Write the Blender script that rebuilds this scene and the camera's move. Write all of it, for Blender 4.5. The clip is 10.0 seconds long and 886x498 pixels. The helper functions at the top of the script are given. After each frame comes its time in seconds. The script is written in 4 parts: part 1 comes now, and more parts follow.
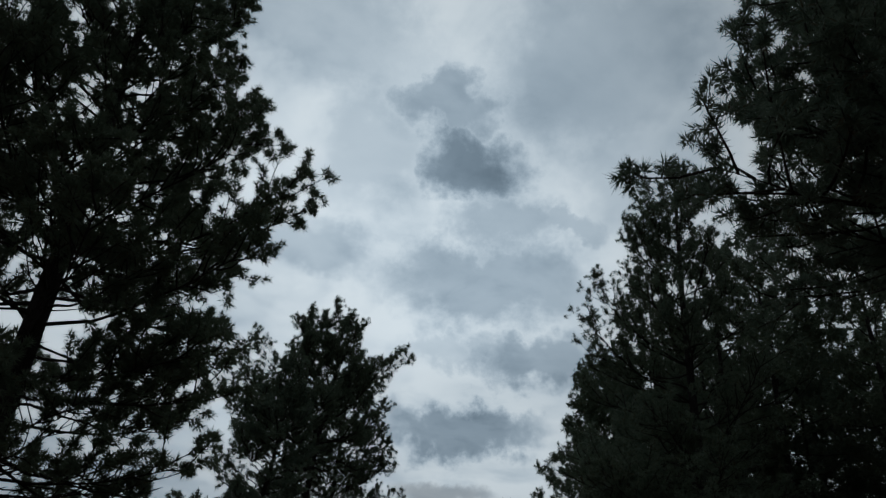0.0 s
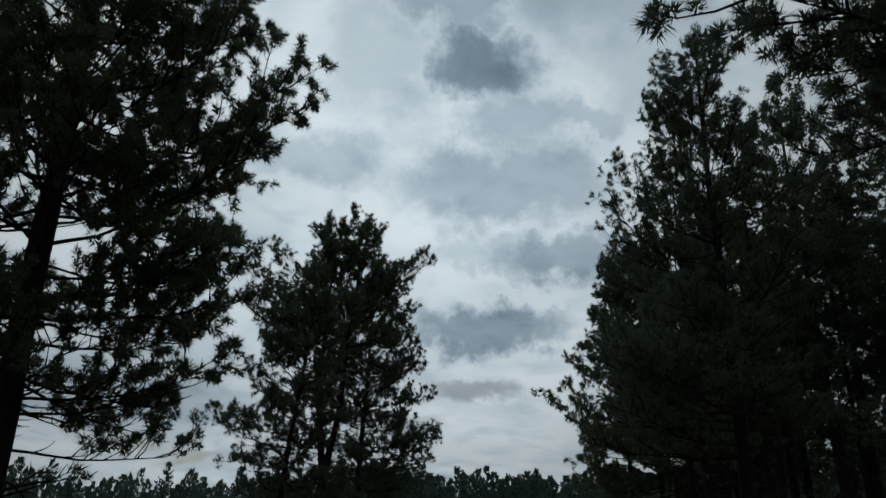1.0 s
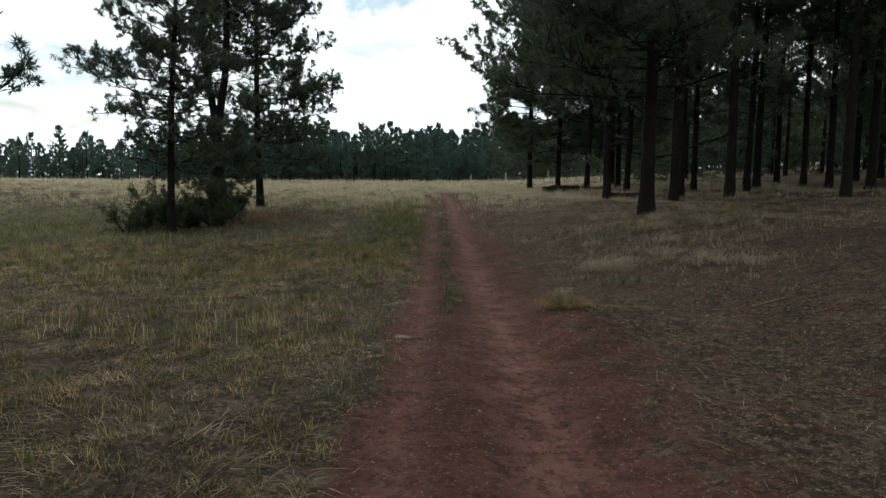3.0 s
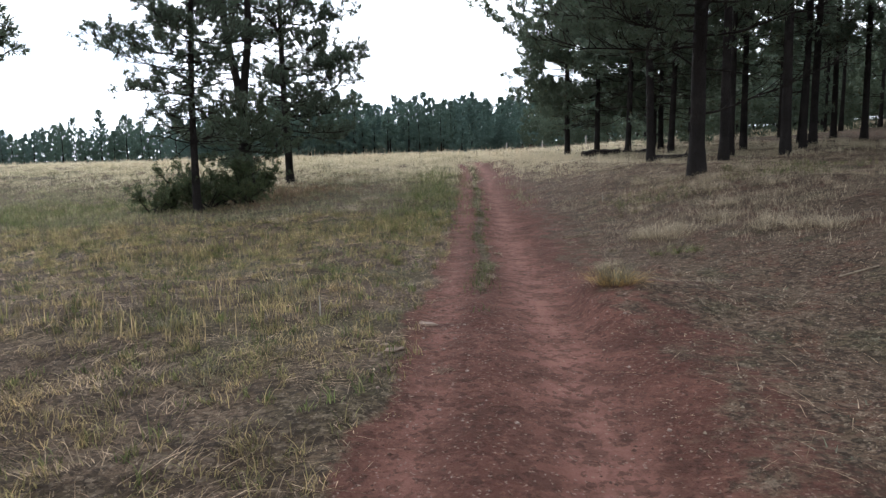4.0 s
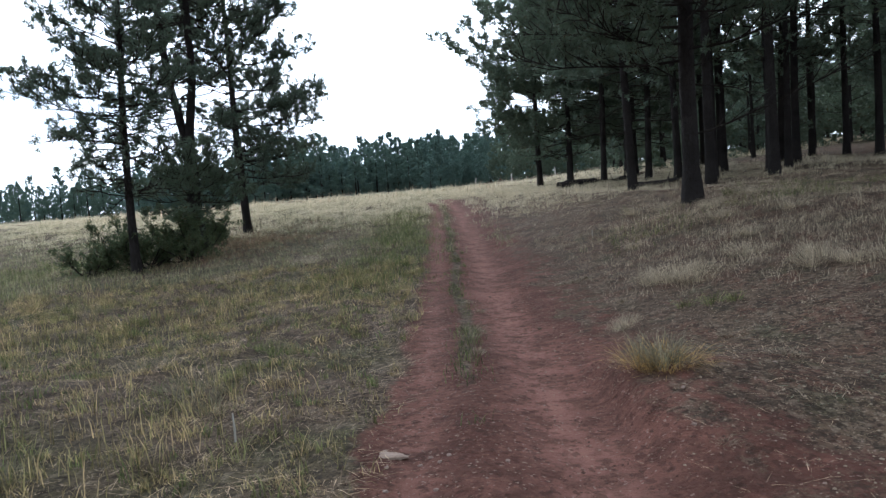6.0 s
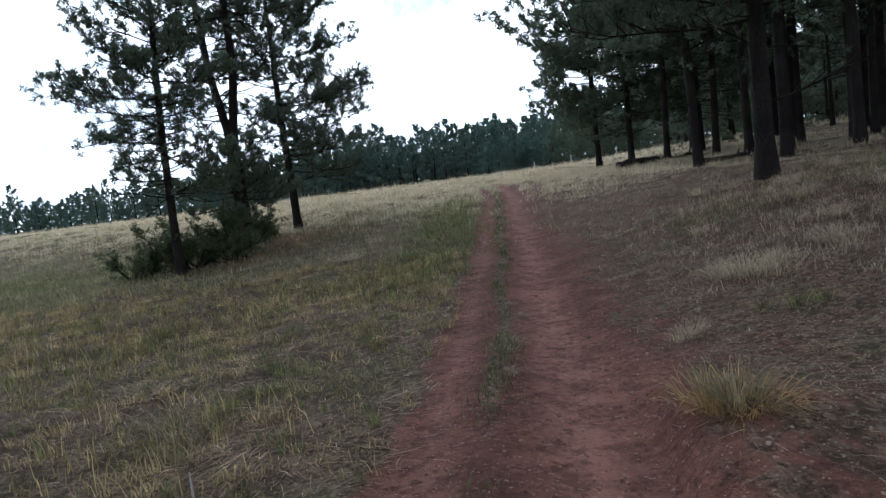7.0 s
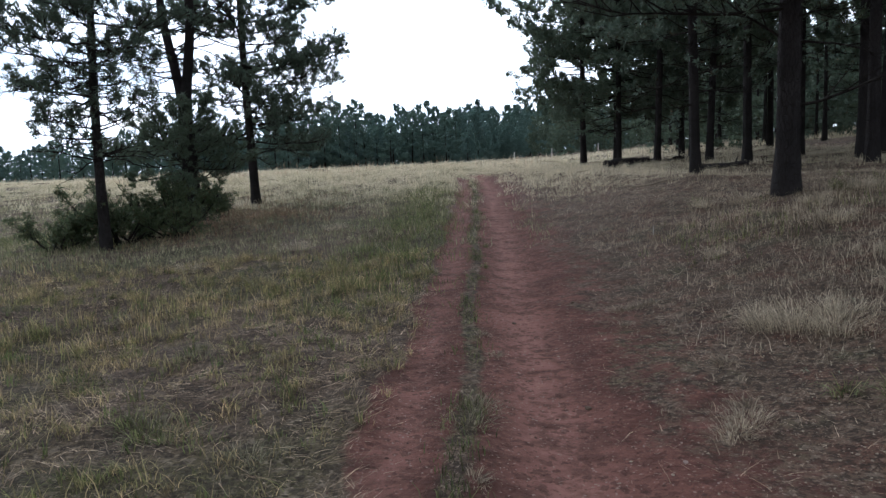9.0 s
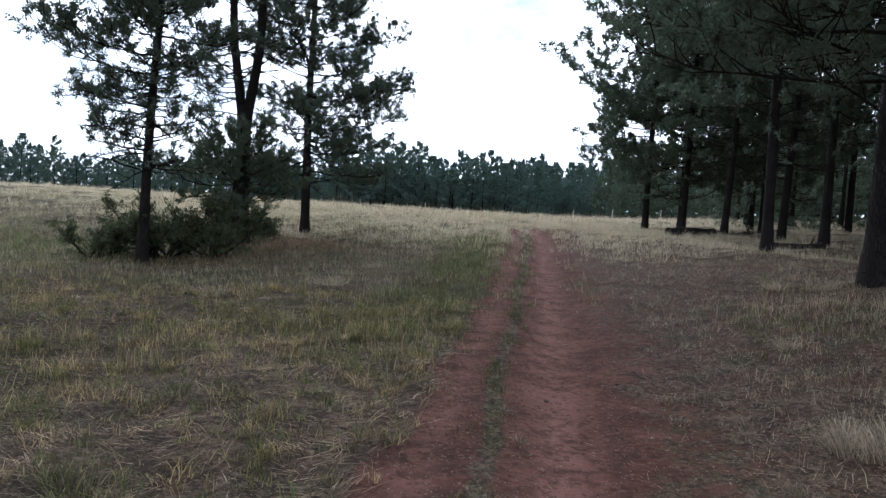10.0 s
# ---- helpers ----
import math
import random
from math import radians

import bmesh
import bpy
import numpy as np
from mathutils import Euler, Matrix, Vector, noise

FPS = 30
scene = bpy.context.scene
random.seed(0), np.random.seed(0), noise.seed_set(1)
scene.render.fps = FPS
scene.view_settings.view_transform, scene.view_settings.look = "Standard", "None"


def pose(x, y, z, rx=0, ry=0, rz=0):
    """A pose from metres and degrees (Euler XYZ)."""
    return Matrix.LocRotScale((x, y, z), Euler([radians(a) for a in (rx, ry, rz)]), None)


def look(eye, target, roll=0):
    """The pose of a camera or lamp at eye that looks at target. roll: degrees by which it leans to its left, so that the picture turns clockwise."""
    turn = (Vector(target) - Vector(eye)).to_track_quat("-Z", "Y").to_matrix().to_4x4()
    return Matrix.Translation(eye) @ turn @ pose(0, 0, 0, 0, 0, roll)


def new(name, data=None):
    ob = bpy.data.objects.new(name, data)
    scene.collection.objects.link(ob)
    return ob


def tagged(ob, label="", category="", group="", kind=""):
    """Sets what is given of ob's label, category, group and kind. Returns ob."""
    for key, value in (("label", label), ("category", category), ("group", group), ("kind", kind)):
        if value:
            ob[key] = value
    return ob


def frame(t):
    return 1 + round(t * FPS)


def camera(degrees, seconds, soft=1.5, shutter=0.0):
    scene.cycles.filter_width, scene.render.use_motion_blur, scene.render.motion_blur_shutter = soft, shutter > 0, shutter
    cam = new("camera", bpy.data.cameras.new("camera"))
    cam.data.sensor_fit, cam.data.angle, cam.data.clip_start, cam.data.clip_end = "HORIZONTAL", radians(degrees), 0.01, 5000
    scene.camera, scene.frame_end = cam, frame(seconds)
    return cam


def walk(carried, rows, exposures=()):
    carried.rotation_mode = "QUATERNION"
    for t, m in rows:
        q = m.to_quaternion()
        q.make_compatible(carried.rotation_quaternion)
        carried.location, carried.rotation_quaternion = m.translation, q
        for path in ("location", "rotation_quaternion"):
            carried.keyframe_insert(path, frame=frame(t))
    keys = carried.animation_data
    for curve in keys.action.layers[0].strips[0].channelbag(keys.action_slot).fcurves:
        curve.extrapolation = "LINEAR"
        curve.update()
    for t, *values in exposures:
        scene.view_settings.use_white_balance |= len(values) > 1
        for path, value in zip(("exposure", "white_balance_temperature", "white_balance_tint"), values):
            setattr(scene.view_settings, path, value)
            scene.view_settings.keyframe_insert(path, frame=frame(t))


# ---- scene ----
cam = camera(67.0, 10.0, soft=1.4, shutter=0.14)
PATH = [
    (0, (0.469, 1.701, 1.627), (0.352, 3.418, 2.646), 6.3),
    (0.5, (0.483, 1.978, 1.631), (0.377, 3.735, 2.58), 2.8),
    (1, (0.489, 2.224, 1.652), (0.33, 4.067, 2.413), 2.5),
    (1.5, (0.338, 2.464, 1.614), (0.418, 4.417, 2.04), -1.3),
    (2, (0.381, 2.926, 1.531), (0.371, 4.919, 1.697), -1.4),
    (2.5, (0.45, 3.282, 1.469), (0.365, 5.275, 1.331), -3.5),
    (3, (0.458, 3.621, 1.46), (0.594, 5.605, 1.249), 0.4),
    (3.2, (0.479, 3.744, 1.466), (0.522, 5.722, 1.174), -1.8),
    (4.3, (0.602, 4.742, 1.349), (0.623, 6.72, 1.055), -1.7),
    (4.5, (0.577, 4.912, 1.359), (0.69, 6.888, 1.068), 0.2),
    (5, (0.622, 5.352, 1.366), (0.655, 7.337, 1.121), -6.6),
    (5.5, (0.634, 5.775, 1.379), (0.626, 7.759, 1.123), -5.6),
    (5.7, (0.621, 5.943, 1.367), (0.73, 7.932, 1.19), -4.7),
    (6.8, (0.972, 6.863, 1.385), (0.964, 8.85, 1.153), -6.5),
    (7, (1.012, 7.046, 1.377), (0.928, 9.033, 1.167), -7.3),
    (7.5, (1.033, 7.498, 1.394), (1.115, 9.478, 1.119), -4.7),
    (8, (1.135, 7.925, 1.382), (1.104, 9.918, 1.212), -3.4),
    (8.5, (1.133, 8.387, 1.386), (1.051, 10.38, 1.245), -4.2),
    (9, (1.082, 8.764, 1.408), (1.077, 10.746, 1.144), -2.6),
    (9.5, (1.171, 9.137, 1.398), (1.045, 11.125, 1.221), 1.2),
    (10, (1.225, 9.508, 1.377), (1.064, 11.497, 1.25), 3.5),
]
EXPOSURES = [(0, -1.98, 6450, 7), (1.0, -1.95, 6500, 5), (1.5, -1.9, 6550, 5), (2.0, -1.72, 6750, 6), (2.5, -0.84, 7100, 5), (3.2, -0.18, 6850, 8), (4.3, 0.9, 6420, 16), (5.0, 0.45, 6150, 12), (5.7, 0.7, 6050, 12), (7.0, 0.2, 6020, 13), (8.0, 0.2, 6020, 15), (8.5, 0.08, 6020, 15), (9.0, 0.38, 6020, 15), (9.5, 0.38, 6020, 16), (10, 0.34, 6020, 16)]
walk(cam, [(t, look(eye, target, roll)) for t, eye, target, roll in PATH], EXPOSURES)

# ---------------------------------------------------------------- sky and sun
SUN_AZ, SUN_EL = -12.0, 42.0  # degrees: clockwise from +y, above the horizon


def toward(az, el):
    a, e = radians(az), radians(el)
    return Vector((math.sin(a) * math.cos(e), math.cos(a) * math.cos(e), math.sin(e)))


class Net:
    """Short hand for node trees."""

    def __init__(self, tree):
        self.tree = tree
        tree.nodes.clear()

    def put(self, kind, inputs=None, **props):
        n = self.tree.nodes.new(kind)
        if "operation" in props:
            n.operation = props["operation"]
        if "use_clamp" in props:
            n.use_clamp = props["use_clamp"]
        if "interpolation_type" in props:
            n.interpolation_type = props["interpolation_type"]
        if "data_type" in props:
            n.data_type, n.blend_type = props["data_type"], props["blend_type"]
        if "attribute_name" in props:
            n.attribute_name = props["attribute_name"]
        if "feature" in props:
            n.feature = props["feature"]
        if "sky_type" in props:
            n.sky_type, n.sun_disc = props["sky_type"], props["sun_disc"]
            n.sun_elevation, n.sun_rotation = props["sun_elevation"], props["sun_rotation"]
        for k, v in (inputs or {}).items():
            if isinstance(v, bpy.types.NodeSocket):
                self.tree.links.new(v, n.inputs[k])
            else:
                n.inputs[k].default_value = v
        return n

    def math(self, op, a, b=0.0, c=0.0, clamp=False):
        return self.put("ShaderNodeMath", {0: a, 1: b, 2: c}, operation=op, use_clamp=clamp).outputs[0]

    def vmath(self, op, a, b=(0, 0, 0)):
        n = self.put("ShaderNodeVectorMath", {0: a, 1: b}, operation=op)
        return n.outputs["Value"] if op in ("DOT_PRODUCT", "LENGTH", "DISTANCE") else n.outputs["Vector"]

    def scaled(self, v, s):
        return self.put("ShaderNodeVectorMath", {0: v, "Scale": s}, operation="SCALE").outputs["Vector"]

    def noise(self, v, scale, detail=4.0, rough=0.55, warp=0.0, colour=False):
        n = self.put("ShaderNodeTexNoise", {"Vector": v, "Scale": scale, "Detail": detail, "Roughness": rough, "Distortion": warp})
        return n.outputs["Color" if colour else "Fac"]

    def ramp(self, v, a, b, to0=0.0, to1=1.0):
        return self.put("ShaderNodeMapRange", {0: v, 1: a, 2: b, 3: to0, 4: to1}, interpolation_type="SMOOTHSTEP").outputs[0]

    def mix(self, f, a, b, blend="MIX"):
        n = self.put("ShaderNodeMix", data_type="RGBA", blend_type=blend)
        for k, v in ((0, f), (6, a), (7, b)):
            if isinstance(v, bpy.types.NodeSocket):
                self.tree.links.new(v, n.inputs[k])
            else:
                n.inputs[k].default_value = v if k == 0 else (*v, 1.0)
        return n.outputs[2]


world = bpy.data.worlds.new("overcast_sky")
scene.world = world
world.use_nodes = True
w = Net(world.node_tree)
way = w.put("ShaderNodeTexCoord").outputs["Generated"]
sep = w.put("ShaderNodeSeparateXYZ", {0: way})
up = w.math("MAXIMUM", sep.outputs[2], 0.0)
flat = w.put("ShaderNodeCombineXYZ", {0: w.math("DIVIDE", sep.outputs[0], w.math("ADD", up, 0.16)), 1: w.math("DIVIDE", sep.outputs[1], w.math("ADD", up, 0.16))}).outputs[0]
billow = w.noise(flat, 1.5, 7.0, 0.52, 0.25)
wisp = w.noise(flat, 4.5, 6.0, 0.55, 0.3)
broad = w.noise(flat, 0.55, 3.0, 0.5)
# edges of the single darker puffs are broken up by this offset
swirl = w.scaled(w.vmath("SUBTRACT", w.noise(way, 11.0, 7.0, 0.6, 0.0, True), (0.5, 0.5, 0.5)), 0.15)
frill = w.scaled(w.vmath("SUBTRACT", w.noise(way, 34.0, 5.0, 0.6, 0.0, True), (0.5, 0.5, 0.5)), 0.05)
bent = w.vmath("ADD", w.vmath("ADD", way, swirl), frill)
puffs = None
# azimuth, elevation, half width and half height in degrees, depth
for az, el, wide, tall, deep in ((-2.4, 38.1, 5.2, 3.6, 0.62), (-4.3, 42.8, 4.8, 2.6, 0.42), (2.5, 33.0, 4.6, 3.2, 0.34), (0.8, 28.0, 9.5, 3.6, 0.40),
                                 (6.5, 21.8, 7.0, 2.2, 0.42), (-3.0, 22.0, 4.0, 1.8, 0.2), (-1.0, 15.8, 7.0, 2.0, 0.55), (8.5, 33.4, 3.5, 1.4, 0.28),
                                 (-13.2, 38.0, 5.0, 5.0, 0.22), (-17.0, 29.0, 6.0, 2.6, 0.28), (12.0, 46.0, 9.0, 8.0, 0.32), (-24.0, 47.0, 12.0, 5.0, 0.25),
                                 (16.0, 38.0, 6.0, 6.0, 0.22), (-32.0, 8.0, 14.0, 2.0, 0.25)):
    c = toward(az, el)
    right = Vector((math.cos(radians(az)), -math.sin(radians(az)), 0))
    rise = right.cross(c)
    off = w.vmath("SUBTRACT", bent, tuple(c))
    u = w.math("DIVIDE", w.vmath("DOT_PRODUCT", off, tuple(right)), radians(wide))
    v = w.math("DIVIDE", w.vmath("DOT_PRODUCT", off, tuple(rise)), radians(tall))
    r = w.math("SQRT", w.math("ADD", w.math("MULTIPLY", u, u), w.math("MULTIPLY", v, v)))
    ahead = w.math("GREATER_THAN", w.vmath("DOT_PRODUCT", bent, tuple(c)), 0.5)
    one = w.math("MULTIPLY", w.ramp(r, 1.3, 0.5, 0.0, deep), ahead)
    puffs = one if puffs is None else w.math("MAXIMUM", puffs, one)
dark = w.math("ADD", w.ramp(billow, 0.45, 0.75, 0.0, 0.22), w.ramp(wisp, 0.42, 0.72, 0.0, 0.17))
dark = w.math("ADD", dark, w.math("MULTIPLY", puffs, w.ramp(wisp, 0.2, 0.6, 1.1, 0.85)), clamp=True)
near_sun = w.math("MAXIMUM", w.vmath("DOT_PRODUCT", way, tuple(toward(SUN_AZ, SUN_EL - 8))), 0.0)
glow = w.math("ADD", w.math("MULTIPLY", w.math("POWER", near_sun, 4.0), 1.7), 0.52)
light = w.math("MULTIPLY", glow, w.math("SUBTRACT", 1.0, dark))
light = w.math("MULTIPLY", light, w.ramp(broad, 0.2, 0.8, 0.85, 1.15))
cloud = w.put("ShaderNodeCombineXYZ", {0: w.math("MULTIPLY", light, 0.95), 1: w.math("MULTIPLY", light, 1.05), 2: w.math("MULTIPLY", light, 1.14)}).outputs[0]
tint = w.mix(w.math("MULTIPLY", dark, 0.9, clamp=True), (1.0, 1.0, 1.0), (0.64, 0.91, 1.17))
cloud = w.vmath("MULTIPLY", cloud, tint)
blue = w.put("ShaderNodeTexSky", sky_type="NISHITA", sun_disc=False, sun_elevation=radians(SUN_EL), sun_rotation=radians(SUN_AZ)).outputs[0]
gap = w.math("MULTIPLY", w.ramp(w.noise(flat, 0.9, 5.0, 0.5, 0.4), 0.60, 0.68), 0.7)
# rifts in the cloud low over the tree line
for az, el, wide, tall, deep in ((-1.8, 10.6, 4.0, 0.9, 0.7), (-9.2, 7.5, 4.6, 1.0, 0.75)):
    c = toward(az, el)
    right = Vector((math.cos(radians(az)), -math.sin(radians(az)), 0))
    off = w.vmath("SUBTRACT", w.vmath("ADD", way, w.scaled(swirl, 0.6)), tuple(c))
    u = w.math("DIVIDE", w.vmath("DOT_PRODUCT", off, tuple(right)), radians(wide))
    v = w.math("DIVIDE", w.vmath("DOT_PRODUCT", off, tuple(right.cross(c))), radians(tall))
    gap = w.math("MAXIMUM", gap, w.ramp(w.math("ADD", w.math("MULTIPLY", u, u), w.math("MULTIPLY", v, v)), 1.7, 0.1, 0.0, deep))
clear = w.scaled(blue, 0.072)
sky_col = w.mix(gap, (0, 0, 0), (0, 0, 0))
mixer = sky_col.node
w.tree.links.new(cloud, mixer.inputs[6])
w.tree.links.new(clear, mixer.inputs[7])
bg = w.put("ShaderNodeBackground", {"Color": sky_col, "Strength": 1.3})
out = w.put("ShaderNodeOutputWorld", {"Surface": bg.outputs[0]})

sun_data = bpy.data.lights.new("sun", "SUN")
sun_data.energy, sun_data.angle, sun_data.color = 0.6, radians(25), (1.0, 0.96, 0.9)
sun = new("sun", sun_data)
sun.matrix_world = look(toward(SUN_AZ, SUN_EL) * 100, (0, 0, 0))


# ---------------------------------------------------------------- materials
def material(name, rough=0.9, spec=0.2):
    m = bpy.data.materials.new(name)
    m.use_nodes = True
    n = Net(m.node_tree)
    b = n.put("ShaderNodeBsdfPrincipled", {"Roughness": rough, "Specular IOR Level": spec})
    n.put("ShaderNodeOutputMaterial", {"Surface": b.outputs[0]})
    place = n.put("ShaderNodeTexCoord").outputs["Object"]
    return m, n, b, place


def bumped(n, b, height, strength, distance):
    k = n.put("ShaderNodeBump", {"Height": height, "Strength": strength, "Distance": distance})
    n.tree.links.new(k.outputs[0], b.inputs["Normal"])


def colour(n, b, c):
    n.tree.links.new(c, b.inputs["Base Color"])


def ground_material():
    m, n, b, place = material("meadow_and_dirt", 0.95, 0.1)
    dirt = n.put("ShaderNodeAttribute", attribute_name="dirt").outputs["Fac"]
    wood = n.put("ShaderNodeAttribute", attribute_name="duff").outputs["Fac"]
    big, mid, fine = n.noise(place, 0.4, 4), n.noise(place, 2.4, 5, 0.6), n.noise(place, 26, 5, 0.7)
    lumps, grit = n.noise(place, 7, 5, 0.65), n.noise(place, 110, 3, 0.6)
    chips = n.put("ShaderNodeTexVoronoi", {"Vector": n.vmath("ADD", place, n.scaled(n.noise(place, 30, 2, 0.5, 0.0, True), 0.03)), "Scale": 95.0, "Randomness": 1.0}).outputs["Color"]
    chip = n.put("ShaderNodeSeparateXYZ", {0: chips}).outputs[0]
    flakes = n.put("ShaderNodeTexVoronoi", {"Vector": n.vmath("ADD", place, n.scaled(n.noise(place, 14, 3, 0.6, 0.0, True), 0.09)), "Scale": 24.0, "Randomness": 1.0}).outputs["Color"]
    flake = n.put("ShaderNodeSeparateXYZ", {0: flakes}).outputs[1]
    thatch = n.mix(n.ramp(mid, 0.35, 0.65), (0.088, 0.060, 0.042), (0.185, 0.130, 0.090))
    green = n.mix(n.ramp(fine, 0.3, 0.7), (0.052, 0.059, 0.025), (0.109, 0.106, 0.049))
    meadow = n.mix(n.ramp(big, 0.45, 0.62, 0.0, 0.7), thatch, green)
    litter = n.mix(n.ramp(mid, 0.3, 0.7), (0.092, 0.060, 0.043), (0.175, 0.122, 0.084))
    litter = n.mix(n.ramp(n.noise(place, 1.7, 5, 0.65), 0.52, 0.66, 0.0, 0.75), litter, (0.088, 0.084, 0.048))
    litter = n.mix(n.ramp(n.noise(place, 2.9, 4, 0.6, 0.3), 0.49, 0.63, 0.0, 0.8), litter, (0.140, 0.069, 0.048))
    meadow = n.mix(wood, meadow, litter)
    meadow = n.mix(n.ramp(chip, 0.88, 0.94, 0.0, 0.6), meadow, (0.33, 0.26, 0.19))
    meadow = n.mix(n.ramp(chip, 0.3, 0.15, 0.0, 0.6), meadow, (0.035, 0.026, 0.02))
    meadow = n.mix(n.ramp(flake, 0.42, 0.12, 0.0, 0.6), meadow, (0.034, 0.027, 0.020))
    meadow = n.mix(n.ramp(flake, 0.8, 0.95, 0.0, 0.4), meadow, (0.24, 0.19, 0.14))
    meadow = n.mix(n.ramp(n.noise(place, 4.2, 6, 0.75, 0.2), 0.52, 0.66, 0.0, 0.45), meadow, (0.045, 0.033, 0.025))
    meadow = n.mix(n.ramp(n.noise(place, 19, 4, 0.7), 0.5, 0.62, 0.0, 0.75), meadow, (0.034, 0.025, 0.019))
    red = n.mix(n.ramp(n.noise(place, 1.3, 5, 0.6), 0.35, 0.68), (0.092, 0.041, 0.031), (0.176, 0.080, 0.061))
    worn = n.put("ShaderNodeAttribute", attribute_name="worn").outputs["Fac"]
    red = n.mix(n.math("MULTIPLY", worn, n.ramp(mid, 0.25, 0.6, 0.2, 0.7), clamp=True), red, (0.35, 0.174, 0.138))
    red = n.mix(n.ramp(fine, 0.48, 0.7, 0.0, 0.6), red, (0.26, 0.130, 0.097))
    red = n.mix(n.ramp(lumps, 0.5, 0.7, 0.0, 0.5), red, (0.066, 0.033, 0.023))
    red = n.mix(n.ramp(n.noise(place, 3.6, 5, 0.7), 0.48, 0.62, 0.0, 0.6), red, (0.074, 0.037, 0.028))
    red = n.mix(n.ramp(flake, 0.2, 0.08, 0.0, 0.5), red, (0.055, 0.029, 0.022))
    red = n.mix(n.ramp(n.noise(place, 15, 5, 0.75, 0.3), 0.55, 0.64, 0.0, 0.65), red, (0.062, 0.033, 0.025))
    red = n.mix(n.ramp(chip, 0.965, 0.985, 0.0, 0.6), red, (0.34, 0.25, 0.2))
    red = n.mix(n.ramp(grit, 0.6, 0.75, 0.0, 0.5), red, (0.07, 0.036, 0.028))
    edge = n.math("ADD", dirt, n.math("MULTIPLY", n.math("SUBTRACT", n.noise(place, 5, 7, 0.75), 0.5), 1.35))
    colour(n, b, n.mix(n.ramp(edge, 0.34, 0.66), meadow, red))
    high = n.math("ADD", n.math("MULTIPLY", lumps, 2.2), n.math("ADD", fine, n.math("MULTIPLY", grit, 0.35)))
    bumped(n, b, high, 0.9, 0.04)
    return m


def grass_material(name, dry, fresh, share, mottled=0.6, even=0.0):
    m, n, b, place = material(name, 0.7, 0.25)
    pick = n.put("ShaderNodeNewGeometry").outputs["Random Per Island"]
    patch = n.noise(place, mottled, 4, 0.6)
    f = n.math("ADD", n.math("MULTIPLY", n.math("SUBTRACT", patch, 0.5), 2.6), n.math("ADD", share, n.math("MULTIPLY", n.math("SUBTRACT", pick, 0.5), 0.9)), clamp=True)
    c = n.mix(f, dry, fresh)
    shade = n.put("ShaderNodeMapRange", {0: n.math("FRACT", n.math("MULTIPLY", pick, 17.3)), 3: 0.4 + 0.35 * even, 4: 1.5 - 0.3 * even}).outputs[0]
    # tone varies by clump; hummock shade is put into the colour here too
    shade = n.math("MULTIPLY", shade, n.ramp(n.noise(place, 5.0, 3, 0.6), 0.3, 0.68, 0.5 + 0.35 * even, 1.4 - 0.25 * even))
    grey = n.put("ShaderNodeCombineXYZ", {0: shade, 1: shade, 2: shade}).outputs[0]
    col = n.vmath("MULTIPLY", c, grey)
    colour(n, b, col)
    b.inputs["Transmission Weight"].default_value = 0.0
    soft = n.put("ShaderNodeBsdfTranslucent", {"Color": col})
    both = n.put("ShaderNodeMixShader", {0: 0.45, 1: b.outputs[0], 2: soft.outputs[0]})
    last = next(k for k in n.tree.nodes if k.type == "OUTPUT_MATERIAL")
    n.tree.links.new(both.outputs[0], last.inputs[0])
    return m


def bark_material(name, dark, pale, warm):
    m, n, b, place = material(name, 0.92, 0.1)
    who = n.put("ShaderNodeObjectInfo").outputs["Random"]
    tall = n.put("ShaderNodeMapping", {"Vector": place, "Scale": (1, 1, 0.28)}).outputs[0]
    plates = n.put("ShaderNodeTexVoronoi", {"Vector": tall, "Scale": 30.0, "Randomness": 1.0}, feature="DISTANCE_TO_EDGE").outputs["Distance"]
    fine = n.noise(tall, 30, 5, 0.65)
    c = n.mix(n.ramp(n.noise(place, 1.5, 4), 0.35, 0.7), dark, pale)
    c = n.mix(n.math("MULTIPLY", who, 0.6), c, warm)
    c = n.mix(n.ramp(plates, 0.0, 0.12, 0.45, 0.0), c, (0.018, 0.014, 0.012))
    c = n.mix(n.ramp(fine, 0.45, 0.75, 0.0, 0.5), c, (0.03, 0.024, 0.02))
    colour(n, b, c)
    bumped(n, b, n.math("ADD", n.ramp(plates, 0.0, 0.12), n.math("MULTIPLY", fine, 0.4)), 0.9, 0.03)
    return m


def needle_material(name, a, c2, dead=0.06):
    m, n, b, place = material(name, 0.6, 0.25)
    pick = n.put("ShaderNodeNewGeometry").outputs["Random Per Island"]
    clump = n.noise(place, 1.1, 3)
    c = n.mix(n.math("ADD", n.math("MULTIPLY", pick, 0.5), n.ramp(clump, 0.3, 0.7, 0.0, 0.5)), a, c2)
    c = n.mix(n.math("MULTIPLY", n.math("LESS_THAN", n.math("FRACT", n.math("MULTIPLY", pick, 31.7)), dead), 0.7), c, (0.10, 0.065, 0.03))
    who = n.put("ShaderNodeObjectInfo").outputs["Random"]
    c = n.mix(n.math("MULTIPLY", who, 0.35), c, (a[0] * 1.5, a[1] * 1.25, a[2] * 0.8))
    colour(n, b, c)
    soft = n.put("ShaderNodeBsdfTranslucent", {"Color": c})
    both = n.put("ShaderNodeMixShader", {0: 0.34, 1: b.outputs[0], 2: soft.outputs[0]})
    last = next(k for k in n.tree.nodes if k.type == "OUTPUT_MATERIAL")
    n.tree.links.new(both.outputs[0], last.inputs[0])
    return m


